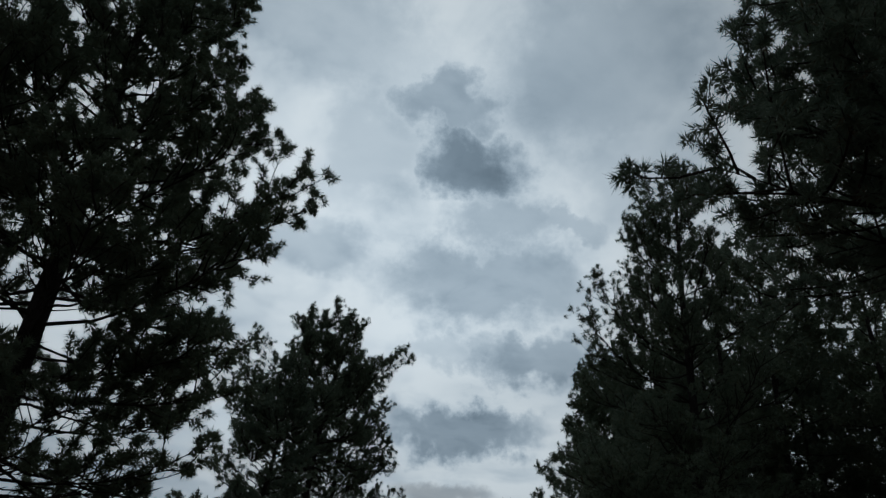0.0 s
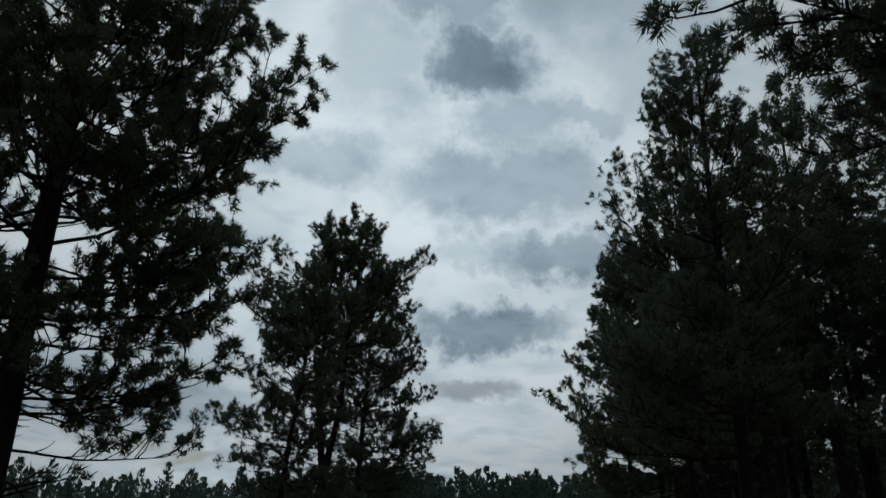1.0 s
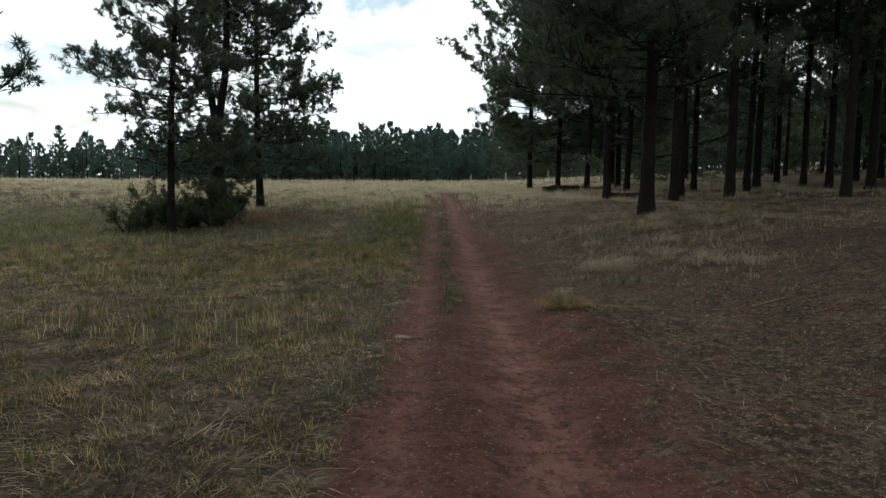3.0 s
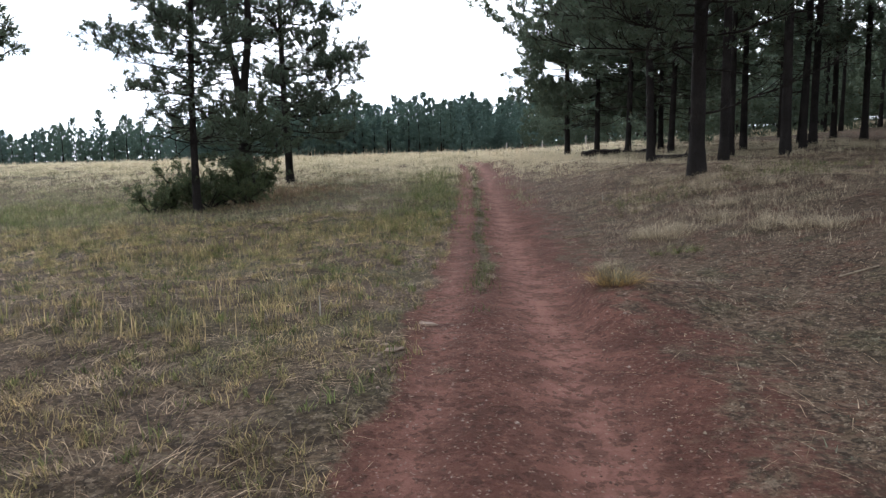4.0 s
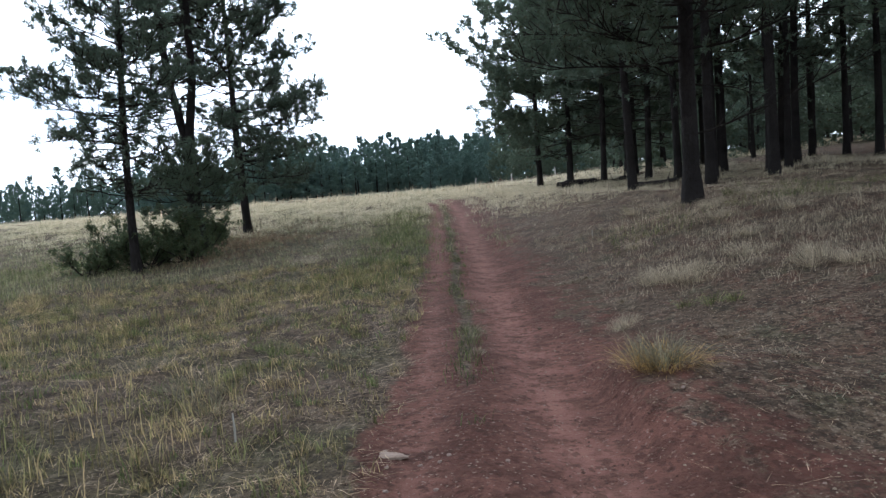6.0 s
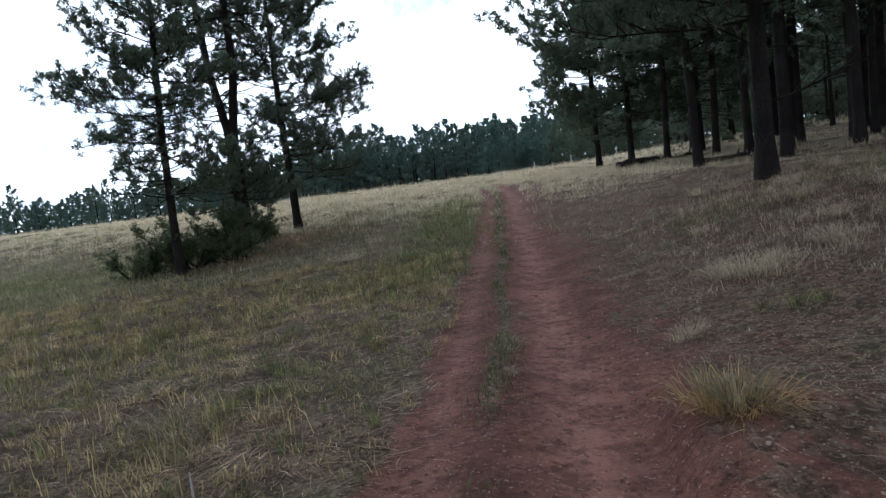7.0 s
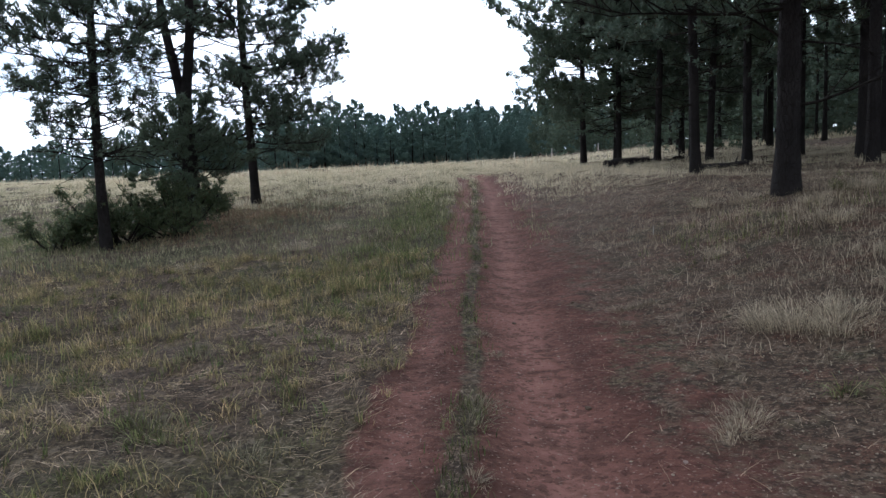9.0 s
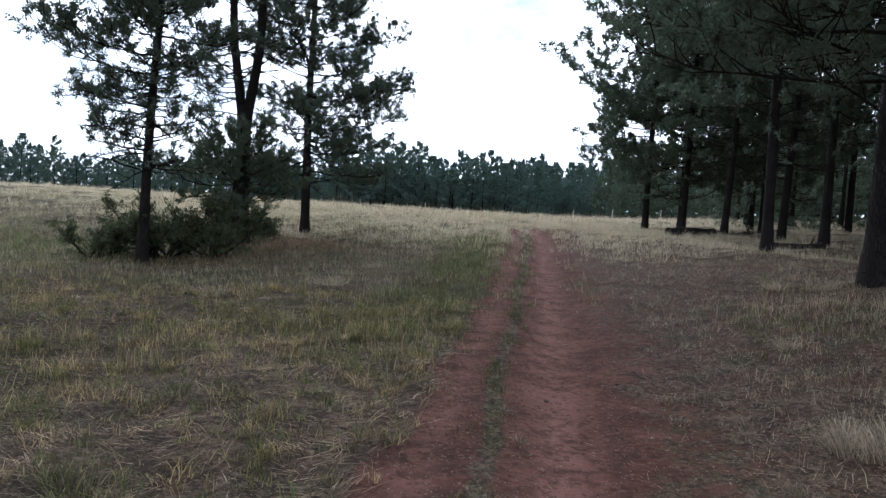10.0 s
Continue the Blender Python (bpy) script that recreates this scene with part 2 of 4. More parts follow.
def stone_material(name, a, c2):
    m, n, b, place = material(name, 0.85, 0.25)
    who = n.put("ShaderNodeObjectInfo").outputs["Random"]
    f = n.math("ADD", n.math("MULTIPLY", who, 0.4), n.ramp(n.noise(place, 9, 5, 0.6), 0.3, 0.7, 0.0, 0.6))
    c = n.mix(f, a, c2)
    c = n.mix(n.ramp(n.noise(place, 40, 4), 0.55, 0.75, 0.0, 0.5), c, (0.14, 0.08, 0.06))
    colour(n, b, c)
    bumped(n, b, n.noise(place, 35, 5, 0.6), 0.5, 0.01)
    return m


GROUND = ground_material()
GREEN = grass_material("green_meadow_grass", (0.54, 0.395, 0.215), (0.175, 0.185, 0.066), 0.48, 1.6)
STRAW = grass_material("dry_straw_grass", (0.58, 0.44, 0.30), (0.25, 0.165, 0.10), 0.4, 1.6)
PALE = grass_material("pale_blond_grass", (0.74, 0.64, 0.46), (0.58, 0.50, 0.32), 0.35, 0.6, 1.0)
LITTER = grass_material("fallen_straw_and_needles", (0.54, 0.42, 0.29), (0.13, 0.085, 0.055), 0.42, 3.0)
BUNCH = grass_material("bunch_grass", (0.36, 0.30, 0.20), (0.13, 0.135, 0.080), 0.5, 5.0)
FRESH = grass_material("fresh_green_grass", (0.24, 0.22, 0.10), (0.115, 0.15, 0.052), 0.65, 2.0)
STRIP = grass_material("dark_green_track_grass", (0.16, 0.15, 0.065), (0.075, 0.098, 0.036), 0.65, 2.0)
RUSSET = grass_material("russet_dry_grass", (0.36, 0.235, 0.15), (0.20, 0.125, 0.075), 0.45, 1.5)
TAN = grass_material("tan_forest_grass", (0.58, 0.47, 0.34), (0.33, 0.265, 0.18), 0.4, 1.5, 0.6)
FIELD = grass_material("blond_green_meadow_grass", (0.46, 0.39, 0.25), (0.20, 0.215, 0.11), 0.62, 0.7, 0.4)
HERB = grass_material("grey_green_herbs", (0.20, 0.20, 0.145), (0.12, 0.135, 0.085), 0.5, 3.0)
GREY = grass_material("short_grey_grass", (0.42, 0.33, 0.24), (0.19, 0.155, 0.10), 0.45, 1.2)
PALEGREY = grass_material("bleached_grass", (0.58, 0.48, 0.35), (0.31, 0.26, 0.18), 0.35, 4.0)
BARK = bark_material("dark_pine_bark", (0.027, 0.024, 0.023), (0.062, 0.053, 0.050), (0.052, 0.046, 0.044))
TWIG = bark_material("pine_twig_bark", (0.032, 0.028, 0.025), (0.062, 0.053, 0.047), (0.055, 0.045, 0.038))
NEEDLE = needle_material("pine_needles", (0.083, 0.121, 0.092), (0.176, 0.225, 0.162))
# aerial haze put into the colour: paler, bluer needles for the far trees
NEEDLE_HAZED = needle_material("distant_pine_needles", (0.098, 0.166, 0.152), (0.166, 0.250, 0.214), 0.02)
SHRUB = needle_material("juniper_needles", (0.055, 0.082, 0.042), (0.12, 0.15, 0.075), 0.1)
DEADWOOD = bark_material("grey_dead_wood", (0.10, 0.085, 0.07), (0.20, 0.175, 0.15), (0.14, 0.10, 0.075))
STONE = stone_material("pale_sandstone", (0.24, 0.165, 0.125), (0.35, 0.265, 0.21))
PEBBLE = stone_material("gravel", (0.17, 0.105, 0.085), (0.36, 0.28, 0.235))
STICK = stone_material("weathered_stick", (0.20, 0.155, 0.11), (0.34, 0.275, 0.20))
CLOD = stone_material("dark_soil_crumbs", (0.075, 0.038, 0.028), (0.13, 0.07, 0.052))
CONE = stone_material("pine_cone_scales", (0.075, 0.05, 0.035), (0.13, 0.09, 0.06))
POST = stone_material("weathered_post_wood", (0.42, 0.39, 0.34), (0.56, 0.53, 0.48))


# ---------------------------------------------------------------- the lie of the land
def ease(a, b, v):
    t = np.clip((np.asarray(v, float) - a) / (b - a), 0, 1)
    return t * t * (3 - 2 * t)


def trail_x(y):
    y = np.clip(np.asarray(y, float), -20, 60)
    return 0.53 + 0.076 * y - 0.0005 * y * y - 0.012 * np.maximum(0, y - 29) ** 2


def ripple(x, y):
    return (0.020 * np.sin(1.7 * x + 0.6 * y) + 0.018 * np.sin(0.9 * y - 1.3 * x + 1) + 0.012 * np.sin(3.1 * x + 2.3 * y + 2)
            + 0.010 * np.sin(4.3 * y - 3.7 * x) + 0.007 * np.sin(7.9 * x + 5.1 * y + 1) + 0.006 * np.sin(9.3 * y - 6.1 * x))


def bare(x, y):
    """How bare the red soil lies: 1 on the wheel tracks, 0 in the grass."""
    x, y = np.asarray(x, float), np.asarray(y, float)
    d = x - trail_x(y)
    wob = 0.10 * np.sin(2.1 * y) + 0.06 * np.sin(5.3 * y + 1)
    near = 1 - ease(6, 12, y)
    m = ease(-0.98 - 0.1 * near, -0.62, d + wob * 0.6) * (1 - 0.48 * ease(0.50, 0.90, d + wob) - 0.52 * ease(0.95, 2.1, d + wob))
    m = m * (1 - ease(33, 37, y))
    strip = np.exp(-((d + 0.25 + 0.04 * np.sin(1.3 * y)) / 0.11) ** 2) * ease(8.5, 12, y)
    apron = 0.62 * np.exp(-(((x - 2.2) / 0.6) ** 2 + ((y - 8.6) / 0.9) ** 2)) + 0.6 * np.exp(-(((x - 2.5) / 0.4) ** 2 + ((y - 12.3) / 1.0) ** 2))
    return np.clip(np.maximum(m * (1 - 0.75 * strip), apron), 0, 1)


def under_trees(x, y):
    return ease(0.7, 1.6, np.asarray(x, float) - trail_x(y)) * (1 - 0.8 * ease(34, 44, y))


def height(x, y):
    x, y = np.asarray(x, float), np.asarray(y, float)
    a = 0.80 * ease(2.5, 7.5, x)
    b = 0.95 * ease(15, 42, y)
    h = 1 - (1 - a) * (1 - b) + 0.05 * np.clip(x - 10, 0, 60)
    h = h - 0.24 * np.exp(-((x + 7.5) / 5.5) ** 2 - ((y - 25) / 8) ** 2) - 0.45 * np.exp(-((x + 17) / 7) ** 2 - ((y - 27) / 9) ** 2)
    h = h - 0.13 * np.exp(-((x - 7.8) / 1.8) ** 2 - ((y - 26) / 3.2) ** 2) - 0.2 * np.exp(-((x - 7.6) / 2.6) ** 2 - ((y - 38.5) / 4) ** 2) - 0.17 * np.exp(-((x + 4.9) / 2.6) ** 2 - ((y - 29.8) / 3.5) ** 2)
    h = h - 0.35 * ease(55, 95, y) * (1 - ease(5, 25, x))
    h = h + 0.095 * (1 - ease(8.5, 12.5, y)) - 0.07 * np.exp(-((y - 15) / 2.5) ** 2) * (1 - ease(2.5, 5, x))
    d = x - trail_x(y)
    on = 1 - ease(31, 37, y)
    h = h - on * (0.035 * np.exp(-((d + 0.58) / 0.22) ** 2) + 0.085 * np.exp(-((d - 0.30) / 0.42) ** 2))
    # little cut bank beside the track
    cut = np.exp(-((y - 9.9) / 0.8) ** 2)
    h = h + 0.17 * cut * ease(0.50, 0.66, d) * (1 - ease(0.9, 2.6, d))
    far = 1 + 3 * ease(20, 60, np.hypot(x, y))
    return h + ripple(x, y) * far * (1 - 0.8 * bare(x, y))


def hz(x, y):
    return float(height(x, y))


def mesh_of(name, verts, faces, mat, smooth=True):
    """A mesh from an array of corners and arrays of faces of equal size."""
    me = bpy.data.meshes.new(name)
    verts = np.asarray(verts, np.float32)
    faces = [np.asarray(f, np.int32) for f in (faces if isinstance(faces, list) else [faces]) if len(f)]
    loops = np.concatenate([f.ravel() for f in faces])
    sizes = np.concatenate([np.full(len(f), f.shape[1], np.int32) for f in faces])
    me.vertices.add(len(verts))
    me.vertices.foreach_set("co", verts.ravel())
    me.loops.add(len(loops))
    me.loops.foreach_set("vertex_index", loops)
    me.polygons.add(len(sizes))
    me.polygons.foreach_set("loop_start", np.concatenate([[0], np.cumsum(sizes)[:-1]]).astype(np.int32))
    me.polygons.foreach_set("loop_total", sizes)
    me.polygons.foreach_set("use_smooth", np.full(len(sizes), smooth))
    me.update(calc_edges=True)
    me.materials.append(mat)
    return me


def part(name, me, parent, label=""):
    ob = new(name, me)
    ob.parent = parent
    return tagged(ob, label) if label else ob


def empty(name, m):
    ob = new(name)
    ob.matrix_world = m
    return ob


def steps(*runs):
    """Grid lines: runs of (from, to, step)."""
    return np.unique(np.round(np.concatenate([np.arange(a, b, s) for a, b, s in runs]), 4))


def build_ground():
    gx = steps((-2500, -300, 220), (-300, -60, 24), (-60, -16, 3.0), (-16, -5, 0.5), (-5, -1, 0.2), (-1, 3.6, 0.07), (3.6, 8, 0.2), (8, 20, 0.6), (20, 70, 3.0), (70, 300, 24), (300, 2501, 220))
    gy = steps((-2500, -300, 220), (-300, -20, 20), (-20, 2, 1.5), (2, 5, 0.3), (5, 20, 0.09), (20, 38, 0.3), (38, 70, 1.5), (70, 300, 20), (300, 2501, 220))
    X, Y = np.meshgrid(gx, gy)
    Z = height(X, Y)
    V = np.stack([X, Y, Z], -1).reshape(-1, 3)
    nx, ny = len(gx), len(gy)
    i = (np.arange(ny - 1)[:, None] * nx + np.arange(nx - 1)[None]).ravel()
    F = np.stack([i, i + 1, i + nx + 1, i + nx], 1)
    soil = bare(V[:, 0], V[:, 1])
    duff = under_trees(V[:, 0], V[:, 1])
    off = V[:, 0] - trail_x(V[:, 1])
    worn = np.exp(-((off - 0.22) / 0.24) ** 2) + 0.6 * np.exp(-((off + 0.58) / 0.14) ** 2)
    on_trail = soil[F].mean(1) > 0.5
    for name, faces, label, category in (("ground", F[~on_trail], "grassy meadow ground with dry thatch and needle litter", "ground"),
                                         ("dirt_trail", F[on_trail], "worn red dirt two-track trail through the meadow", "trail")):
        used, inv = np.unique(faces, return_inverse=True)
        me = mesh_of(name, V[used], inv.reshape(-1, 4), GROUND)
        me.attributes.new("dirt", "FLOAT", "POINT").data.foreach_set("value", soil[used].astype(np.float32))
        me.attributes.new("duff", "FLOAT", "POINT").data.foreach_set("value", duff[used].astype(np.float32))
        me.attributes.new("worn", "FLOAT", "POINT").data.foreach_set("value", worn[used].astype(np.float32))
        tagged(new(name, me), label, category, kind="structure")


build_ground()


# ---------------------------------------------------------------- pines
def unit(v):
    v = np.asarray(v, float)
    return v / np.maximum(np.linalg.norm(v, axis=-1, keepdims=True), 1e-9)


class Wood:
    """Gathers tapered tubes into one mesh."""

    def __init__(self):
        self.v, self.f, self.n = [], [], 0

    def tube(self, pts, radii, sides, rough=0.0, rng=None):
        pts, radii = np.asarray(pts, float), np.asarray(radii, float)
        t = unit(np.gradient(pts, axis=0))
        ref = np.array([0, 0, 1.0]) if abs(t[0][2]) < 0.9 else np.array([1.0, 0, 0])
        s = unit(np.cross(t, ref))
        u = np.cross(s, t)
        a = np.linspace(0, 2 * math.pi, sides, endpoint=False)
        k = len(pts)
        rad = radii[:, None] * np.ones(sides)
        if rough:
            rad = rad * (1 + rough * rng.uniform(-1, 1, (k, sides)))
        ring = pts[:, None] + rad[..., None] * (np.cos(a)[None, :, None] * s[:, None] + np.sin(a)[None, :, None] * u[:, None])
        self.v.append(ring.reshape(-1, 3))
        i = np.arange(k - 1)[:, None] * sides
        j = np.arange(sides)[None]
        jn = (j + 1) % sides
        self.f.append((np.stack([i + j, i + jn, i + sides + jn, i + sides + j], -1).reshape(-1, 4)) + self.n)
        self.n += k * sides

    def mesh(self, name, mat):
        return mesh_of(name, np.concatenate(self.v), np.concatenate(self.f), mat)


def needle_mesh(name, tips, ways, count, length, width, rng, mat, spread=0.55):
    """Brushes of needles that stand round the twig ends: each a blade, broad near the twig and pointed at its end."""
    tips, ways = np.asarray(tips), unit(ways)
    k = len(tips)
    size = rng.uniform(0.75, 1.2, (k, 1, 1))
    d = unit(ways[:, None] * spread + unit(rng.normal(size=(k, count, 3))) + np.array([0, 0, 0.08]))
    base = tips[:, None] - ways[:, None] * rng.uniform(0, length * 0.9, (k, count, 1)) * size
    tip = base + d * length * size * rng.uniform(0.65, 1.05, (k, count, 1))
    side = unit(np.cross(d, rng.normal(size=(k, count, 3)))) * width
    near = base + d * length * 0.22
    v = np.stack([near - side, near + side, tip], 2).reshape(-1, 3)
    return mesh_of(name, v, np.arange(len(v)).reshape(-1, 3), mat, False)


def bow(start, az, el, length, lift, rng, n=7, wob=0.05):
    """A limb's line: it leaves at an elevation and turns upward by lift on its way."""
    pts = [np.asarray(start, float)]
    a = az
    for k in range(1, n):
        e = el + lift * (k / (n - 1)) ** 1.3 + rng.normal() * wob
        a = a + rng.normal() * wob * 1.4
        step = length / (n - 1)
        pts.append(pts[-1] + step * np.array([math.sin(a) * math.cos(e), math.cos(a) * math.cos(e), math.sin(e)]))
    return np.array(pts)


LOD = {  # needles a tuft, length, half width, twig spacing, sides of a limb, of a twig
    -1: (92, 0.130, 0.0066, 1.05, 6, 3),
    0: (66, 0.130, 0.0088, 1.08, 5, 3),
    1: (28, 0.125, 0.0116, 1.30, 4, 3),
    2: (14, 0.185, 0.031, 1.05, 3, 0),
    3: (7, 0.34, 0.100, 0.48, 3, 0),
    4: (6, 0.36, 0.150, 0.42, 0, 0),
}


def pine_parts(seed, H, r0, base, R, limbs, lod, lean=(0, 0), fork=None, dead=8, top=0.65, droop=-14, fill=1.0, extra=(), skew=(0, 0), needle=None, single=False):
    """Meshes of one pine: trunk, branches, crown. base: height of the lowest green limb; R: the crown's reach;
    fork: height at which the trunk parts in two; extra: single limbs (height, azimuth, elevation, length, bare)."""
    rng = np.random.default_rng(seed)
    count, length, width, thick, sides, tsides = LOD[lod]
    trunk, wood = Wood(), Wood()
    pieces = []

    def done():
        """Closes a limb as a mesh of its own."""
        if single and wood.v:
            pieces.append(wood.mesh("limb", TWIG))
            wood.v, wood.f, wood.n = [], [], 0

    z = np.linspace(0, 1, 22 if lod < 3 else 9)
    bend = rng.uniform(0, 6.28, 4)

    def axis(u):
        u = np.asarray(u, float)
        x = lean[0] * u + 0.10 * np.sin(3.1 * u + bend[0]) * u + 0.05 * np.sin(9 * u + bend[1]) * u
        y = lean[1] * u + 0.10 * np.sin(2.7 * u + bend[2]) * u + 0.05 * np.sin(8 * u + bend[3]) * u
        return np.stack([x, y, u * H], -1)

    pts = axis(z)
    pts[0, 2] = -0.15
    rad = r0 * (1 - z) ** 0.8 * (1 + 0.45 * np.exp(-z * H / 0.28)) + 0.012
    stems = [(pts, rad)]
    if fork:
        u0 = fork / H
        k = z[z > u0]
        split = axis(np.concatenate([[u0 - 0.03], k]))
        s = np.concatenate([[0], k - u0]) * H
        swing = np.minimum(s, 2.2) * 0.19 + np.maximum(0, s - 2.2) * 0.04
        a, b = split.copy(), pts.copy()
        a[:, 0] += swing
        a[:, 1] -= swing * 0.4
        mask = z > u0
        b[mask, 0] -= swing[1:] * 0.8
        r_up = rad.copy()
        r_up[mask] *= 0.75
        stems = [(b, r_up), (a, np.interp(split[:, 2] / H, z, rad) * 0.78)]
    for p, r in stems:
        trunk.tube(p, r, 12 if lod < 2 else 8 if lod < 3 else 6, 0.06, rng)
    tips, ways = [], []

    def foliage(line, reach, green=1.0, inner=0.3):
        """Side branches and tufts along a limb's outer part."""
        n = max(3, int(reach * 4.2 * thick * fill) + 2)
        for i in range(n):
            s = inner + (1 - inner) * ((i + rng.uniform(0, 1)) / n) ** 0.8
            x = s * (len(line) - 1)
            k = min(int(x), len(line) - 2)
            p = line[k] + (line[k + 1] - line[k]) * (x - k)
            d = unit(line[k + 1] - line[k])
            az = math.atan2(d[0], d[1]) + (1 if i % 2 else -1) * rng.uniform(0.3, 1.2)
            el = math.asin(max(-1, min(1, d[2]))) * 0.6 + rng.uniform(-0.25, 0.75)
            sub = min(1.3, max(0.22, reach * (0.17 + 0.24 * (1 - s)) * rng.uniform(0.6, 1.3)))
            q = bow(p, az, el, sub, rng.uniform(0.1, 0.6), rng, 4, 0.12)
            if tsides or green < 0.5 and sides:
                wood.tube(q, np.linspace(0.010, 0.004, 4) * (1 + 0.4 * reach / 4), 3)
            if rng.uniform() > green:
                continue
            m = max(2, int(sub * 5.5 * thick) + 2)
            for g in range(m):
                t = 0.42 + 0.58 * (g + 1) / m
                y = t * 3
                kk = min(int(y), 2)
                c = q[kk] + (q[kk + 1] - q[kk]) * (y - kk)
                dd = unit(q[kk + 1] - q[kk])
                w2 = unit(dd + rng.normal(size=3) * (0.8 if g < m - 1 else 0.2) + np.array([0, 0, 0.35]))
                e = c + w2 * (rng.uniform(0.12, 0.30) if g < m - 1 else 0.05)
                if lod < 2 and g < m - 1:
                    wood.tube(np.array([c, e]), [0.005, 0.003], 3)
                tips.append(e)
                ways.append(w2)
        tips.append(line[-1])
        ways.append(unit(line[-1] - line[-2]))

    def at_height(zz, pick):
        p, r = stems[pick % len(stems)] if zz > (fork or 0) else stems[0]
        return np.array([np.interp(zz, p[:, 2], p[:, 0]), np.interp(zz, p[:, 2], p[:, 1]), zz]), float(np.interp(zz, p[:, 2], r))

    for i in range(limbs):
        u = ((i + rng.uniform(0, 0.9)) / limbs) ** 0.92
        zz = base + (H * 0.985 - base) * u
        low = 0.55 if lod < 4 else 0.75
        prof = (low + (1 - low) * min(1, u / 0.22)) * (1 - u) ** top + 0.05
        reach = max(0.25 if lod < 4 else 0.1, R * prof * rng.uniform(0.62 if lod < 4 else 0.45, 1.12))
        az = i * 2.399 + rng.normal() * 0.35
        reach *= 1 + skew[0] * math.sin(az) + skew[1] * math.cos(az)
        el = radians(droop + 62 * u ** 1.2 + rng.normal() * 8)
        p, r = at_height(zz, i)
        line = bow(p, az, el, reach, radians(rng.uniform(8, 38)), rng, 8 if lod < 3 else 4, 0.09)
        if sides:
            wood.tube(line, np.linspace(min(0.4 * r, 0.008 + 0.0075 * reach), 0.004, len(line)), sides)
        foliage(line, reach, 1.0, 0.18 if lod == 1 else 0.3)
        done()
    for i in range(dead):
        zz = base * rng.uniform(0.45, 1.15) + 0.3
        p, r = at_height(zz, i)
        reach = R * rng.uniform(0.2, 0.55)
        line = bow(p, rng.uniform(0, 6.28), radians(rng.uniform(-25, 20)), reach, radians(rng.uniform(-30, 15)), rng, 6, 0.12)
        wood.tube(line, np.linspace(0.012 + 0.006 * reach, 0.003, 6), sides)
        foliage(line, reach * 0.8, 0.06)
        done()
    for zz, azd, eld, reach, green in extra:
        p, r = at_height(zz, 0)
        line = bow(p, radians(azd), radians(eld), reach, radians(22 if lod < 1 else rng.uniform(8, 36)), rng, 8, 0.035 if lod < 1 else 0.075)
        wood.tube(line, np.linspace(0.010 + 0.0055 * reach, 0.004, 8), sides)
        foliage(line, reach, green, 0.14)
        done()
    crown = needle_mesh("crown", tips, ways, count, length, width, rng, needle or NEEDLE)
    return (trunk.mesh("trunk", BARK), *(pieces or ([wood.mesh("branchwork", TWIG)] if wood.v else [])), crown)


def pine(parts, x, y, label, turn=0.0, scale=1.0, group="pines of the meadow", name="pine_tree", sink=0.06):
    root = empty(name, pose(x, y, hz(x, y) - sink, 0, 0, turn) @ Matrix.Diagonal((scale, scale, scale, 1)))
    for me in parts:
        ob = part(me.name.split(".")[0], me, root)
        if ob.name.startswith("branchwork"):
            tagged(ob, kind="stuff")
    return tagged(root, label, "tree", group)


pine(pine_parts(11, 14.5, 0.19, 2.8, 3.9, 150, 0, lean=(-1.0, 0), dead=30, top=0.68, droop=-8, fill=1.2, single=True,
                extra=((1.25, 75, -6, 1.5, 1.0), (2.3, 55, -8, 2.2, 0.7), (2.9, 100, -4, 2.7, 1.0), (4.1, 112, -4, 3.1, 1.0), (5.6, 100, 8, 3.7, 1.0), (6.4, 115, 10, 3.2, 1.0), (7.4, 95, 18, 2.6, 1.0))),
     -5.35, 10.2, "big dark pine with drooping bare twigs beside the meadow")
pine(pine_parts(12, 13.0, 0.22, 4.7, 4.1, 88, -1, dead=5, top=0.7, droop=-14, fill=1.35, single=True,
                extra=((4.5, 260, -18, 4.8, 1.0), (5.3, 262, -14, 4.0, 1.0), (5.9, 258, -10, 3.3, 1.0), (5.2, 250, -20, 4.1, 1.0), (4.5, 258, -18, 3.8, 1.0), (6.8, 265, -8, 2.8, 1.0), (5.9, 272, -12, 3.5, 1.0),
                       (4.3, 250, -16, 3.6, 1.0), (5.0, 240, -16, 4.1, 1.0), (6.0, 240, -12, 3.4, 1.0), (4.9, 310, -14, 3.6, 1.0))),
     6.7, 6.7, "tall dark pine whose limbs reach out over the trail")
pine(pine_parts(13, 14.8, 0.152, 3.0, 3.5, 90, 1, dead=4, top=0.55, droop=-6, fill=1.05, single=True,
                extra=((1.3, 95, 14, 2.9, 0.0), (2.2, 285, 30, 2.0, 0.3), (2.7, 262, -4, 3.4, 1.0), (3.0, 240, -4, 3.4, 1.0), (3.3, 285, 0, 3.6, 1.0), (3.6, 215, 0, 3.2, 1.0), (2.9, 160, 0, 3.2, 1.0), (3.4, 200, -2, 3.4, 1.0), (3.7, 255, -6, 3.3, 1.0), (4.2, 225, -6, 3.4, 1.0), (4.4, 270, -4, 3.4, 1.0), (4.6, 190, -6, 3.4, 1.0), (3.9, 300, 0, 3.2, 1.0), (5.0, 240, -4, 3.4, 1.0), (7.0, 262, 18, 3.5, 1.0), (8.0, 270, 26, 3.4, 1.0), (9.0, 258, 32, 3.2, 1.0), (10.0, 272, 36, 2.7, 1.0), (11.2, 262, 42, 2.3, 1.0))),
     6.18, 18.7, "stout pine with a broad dark trunk at the forest edge")
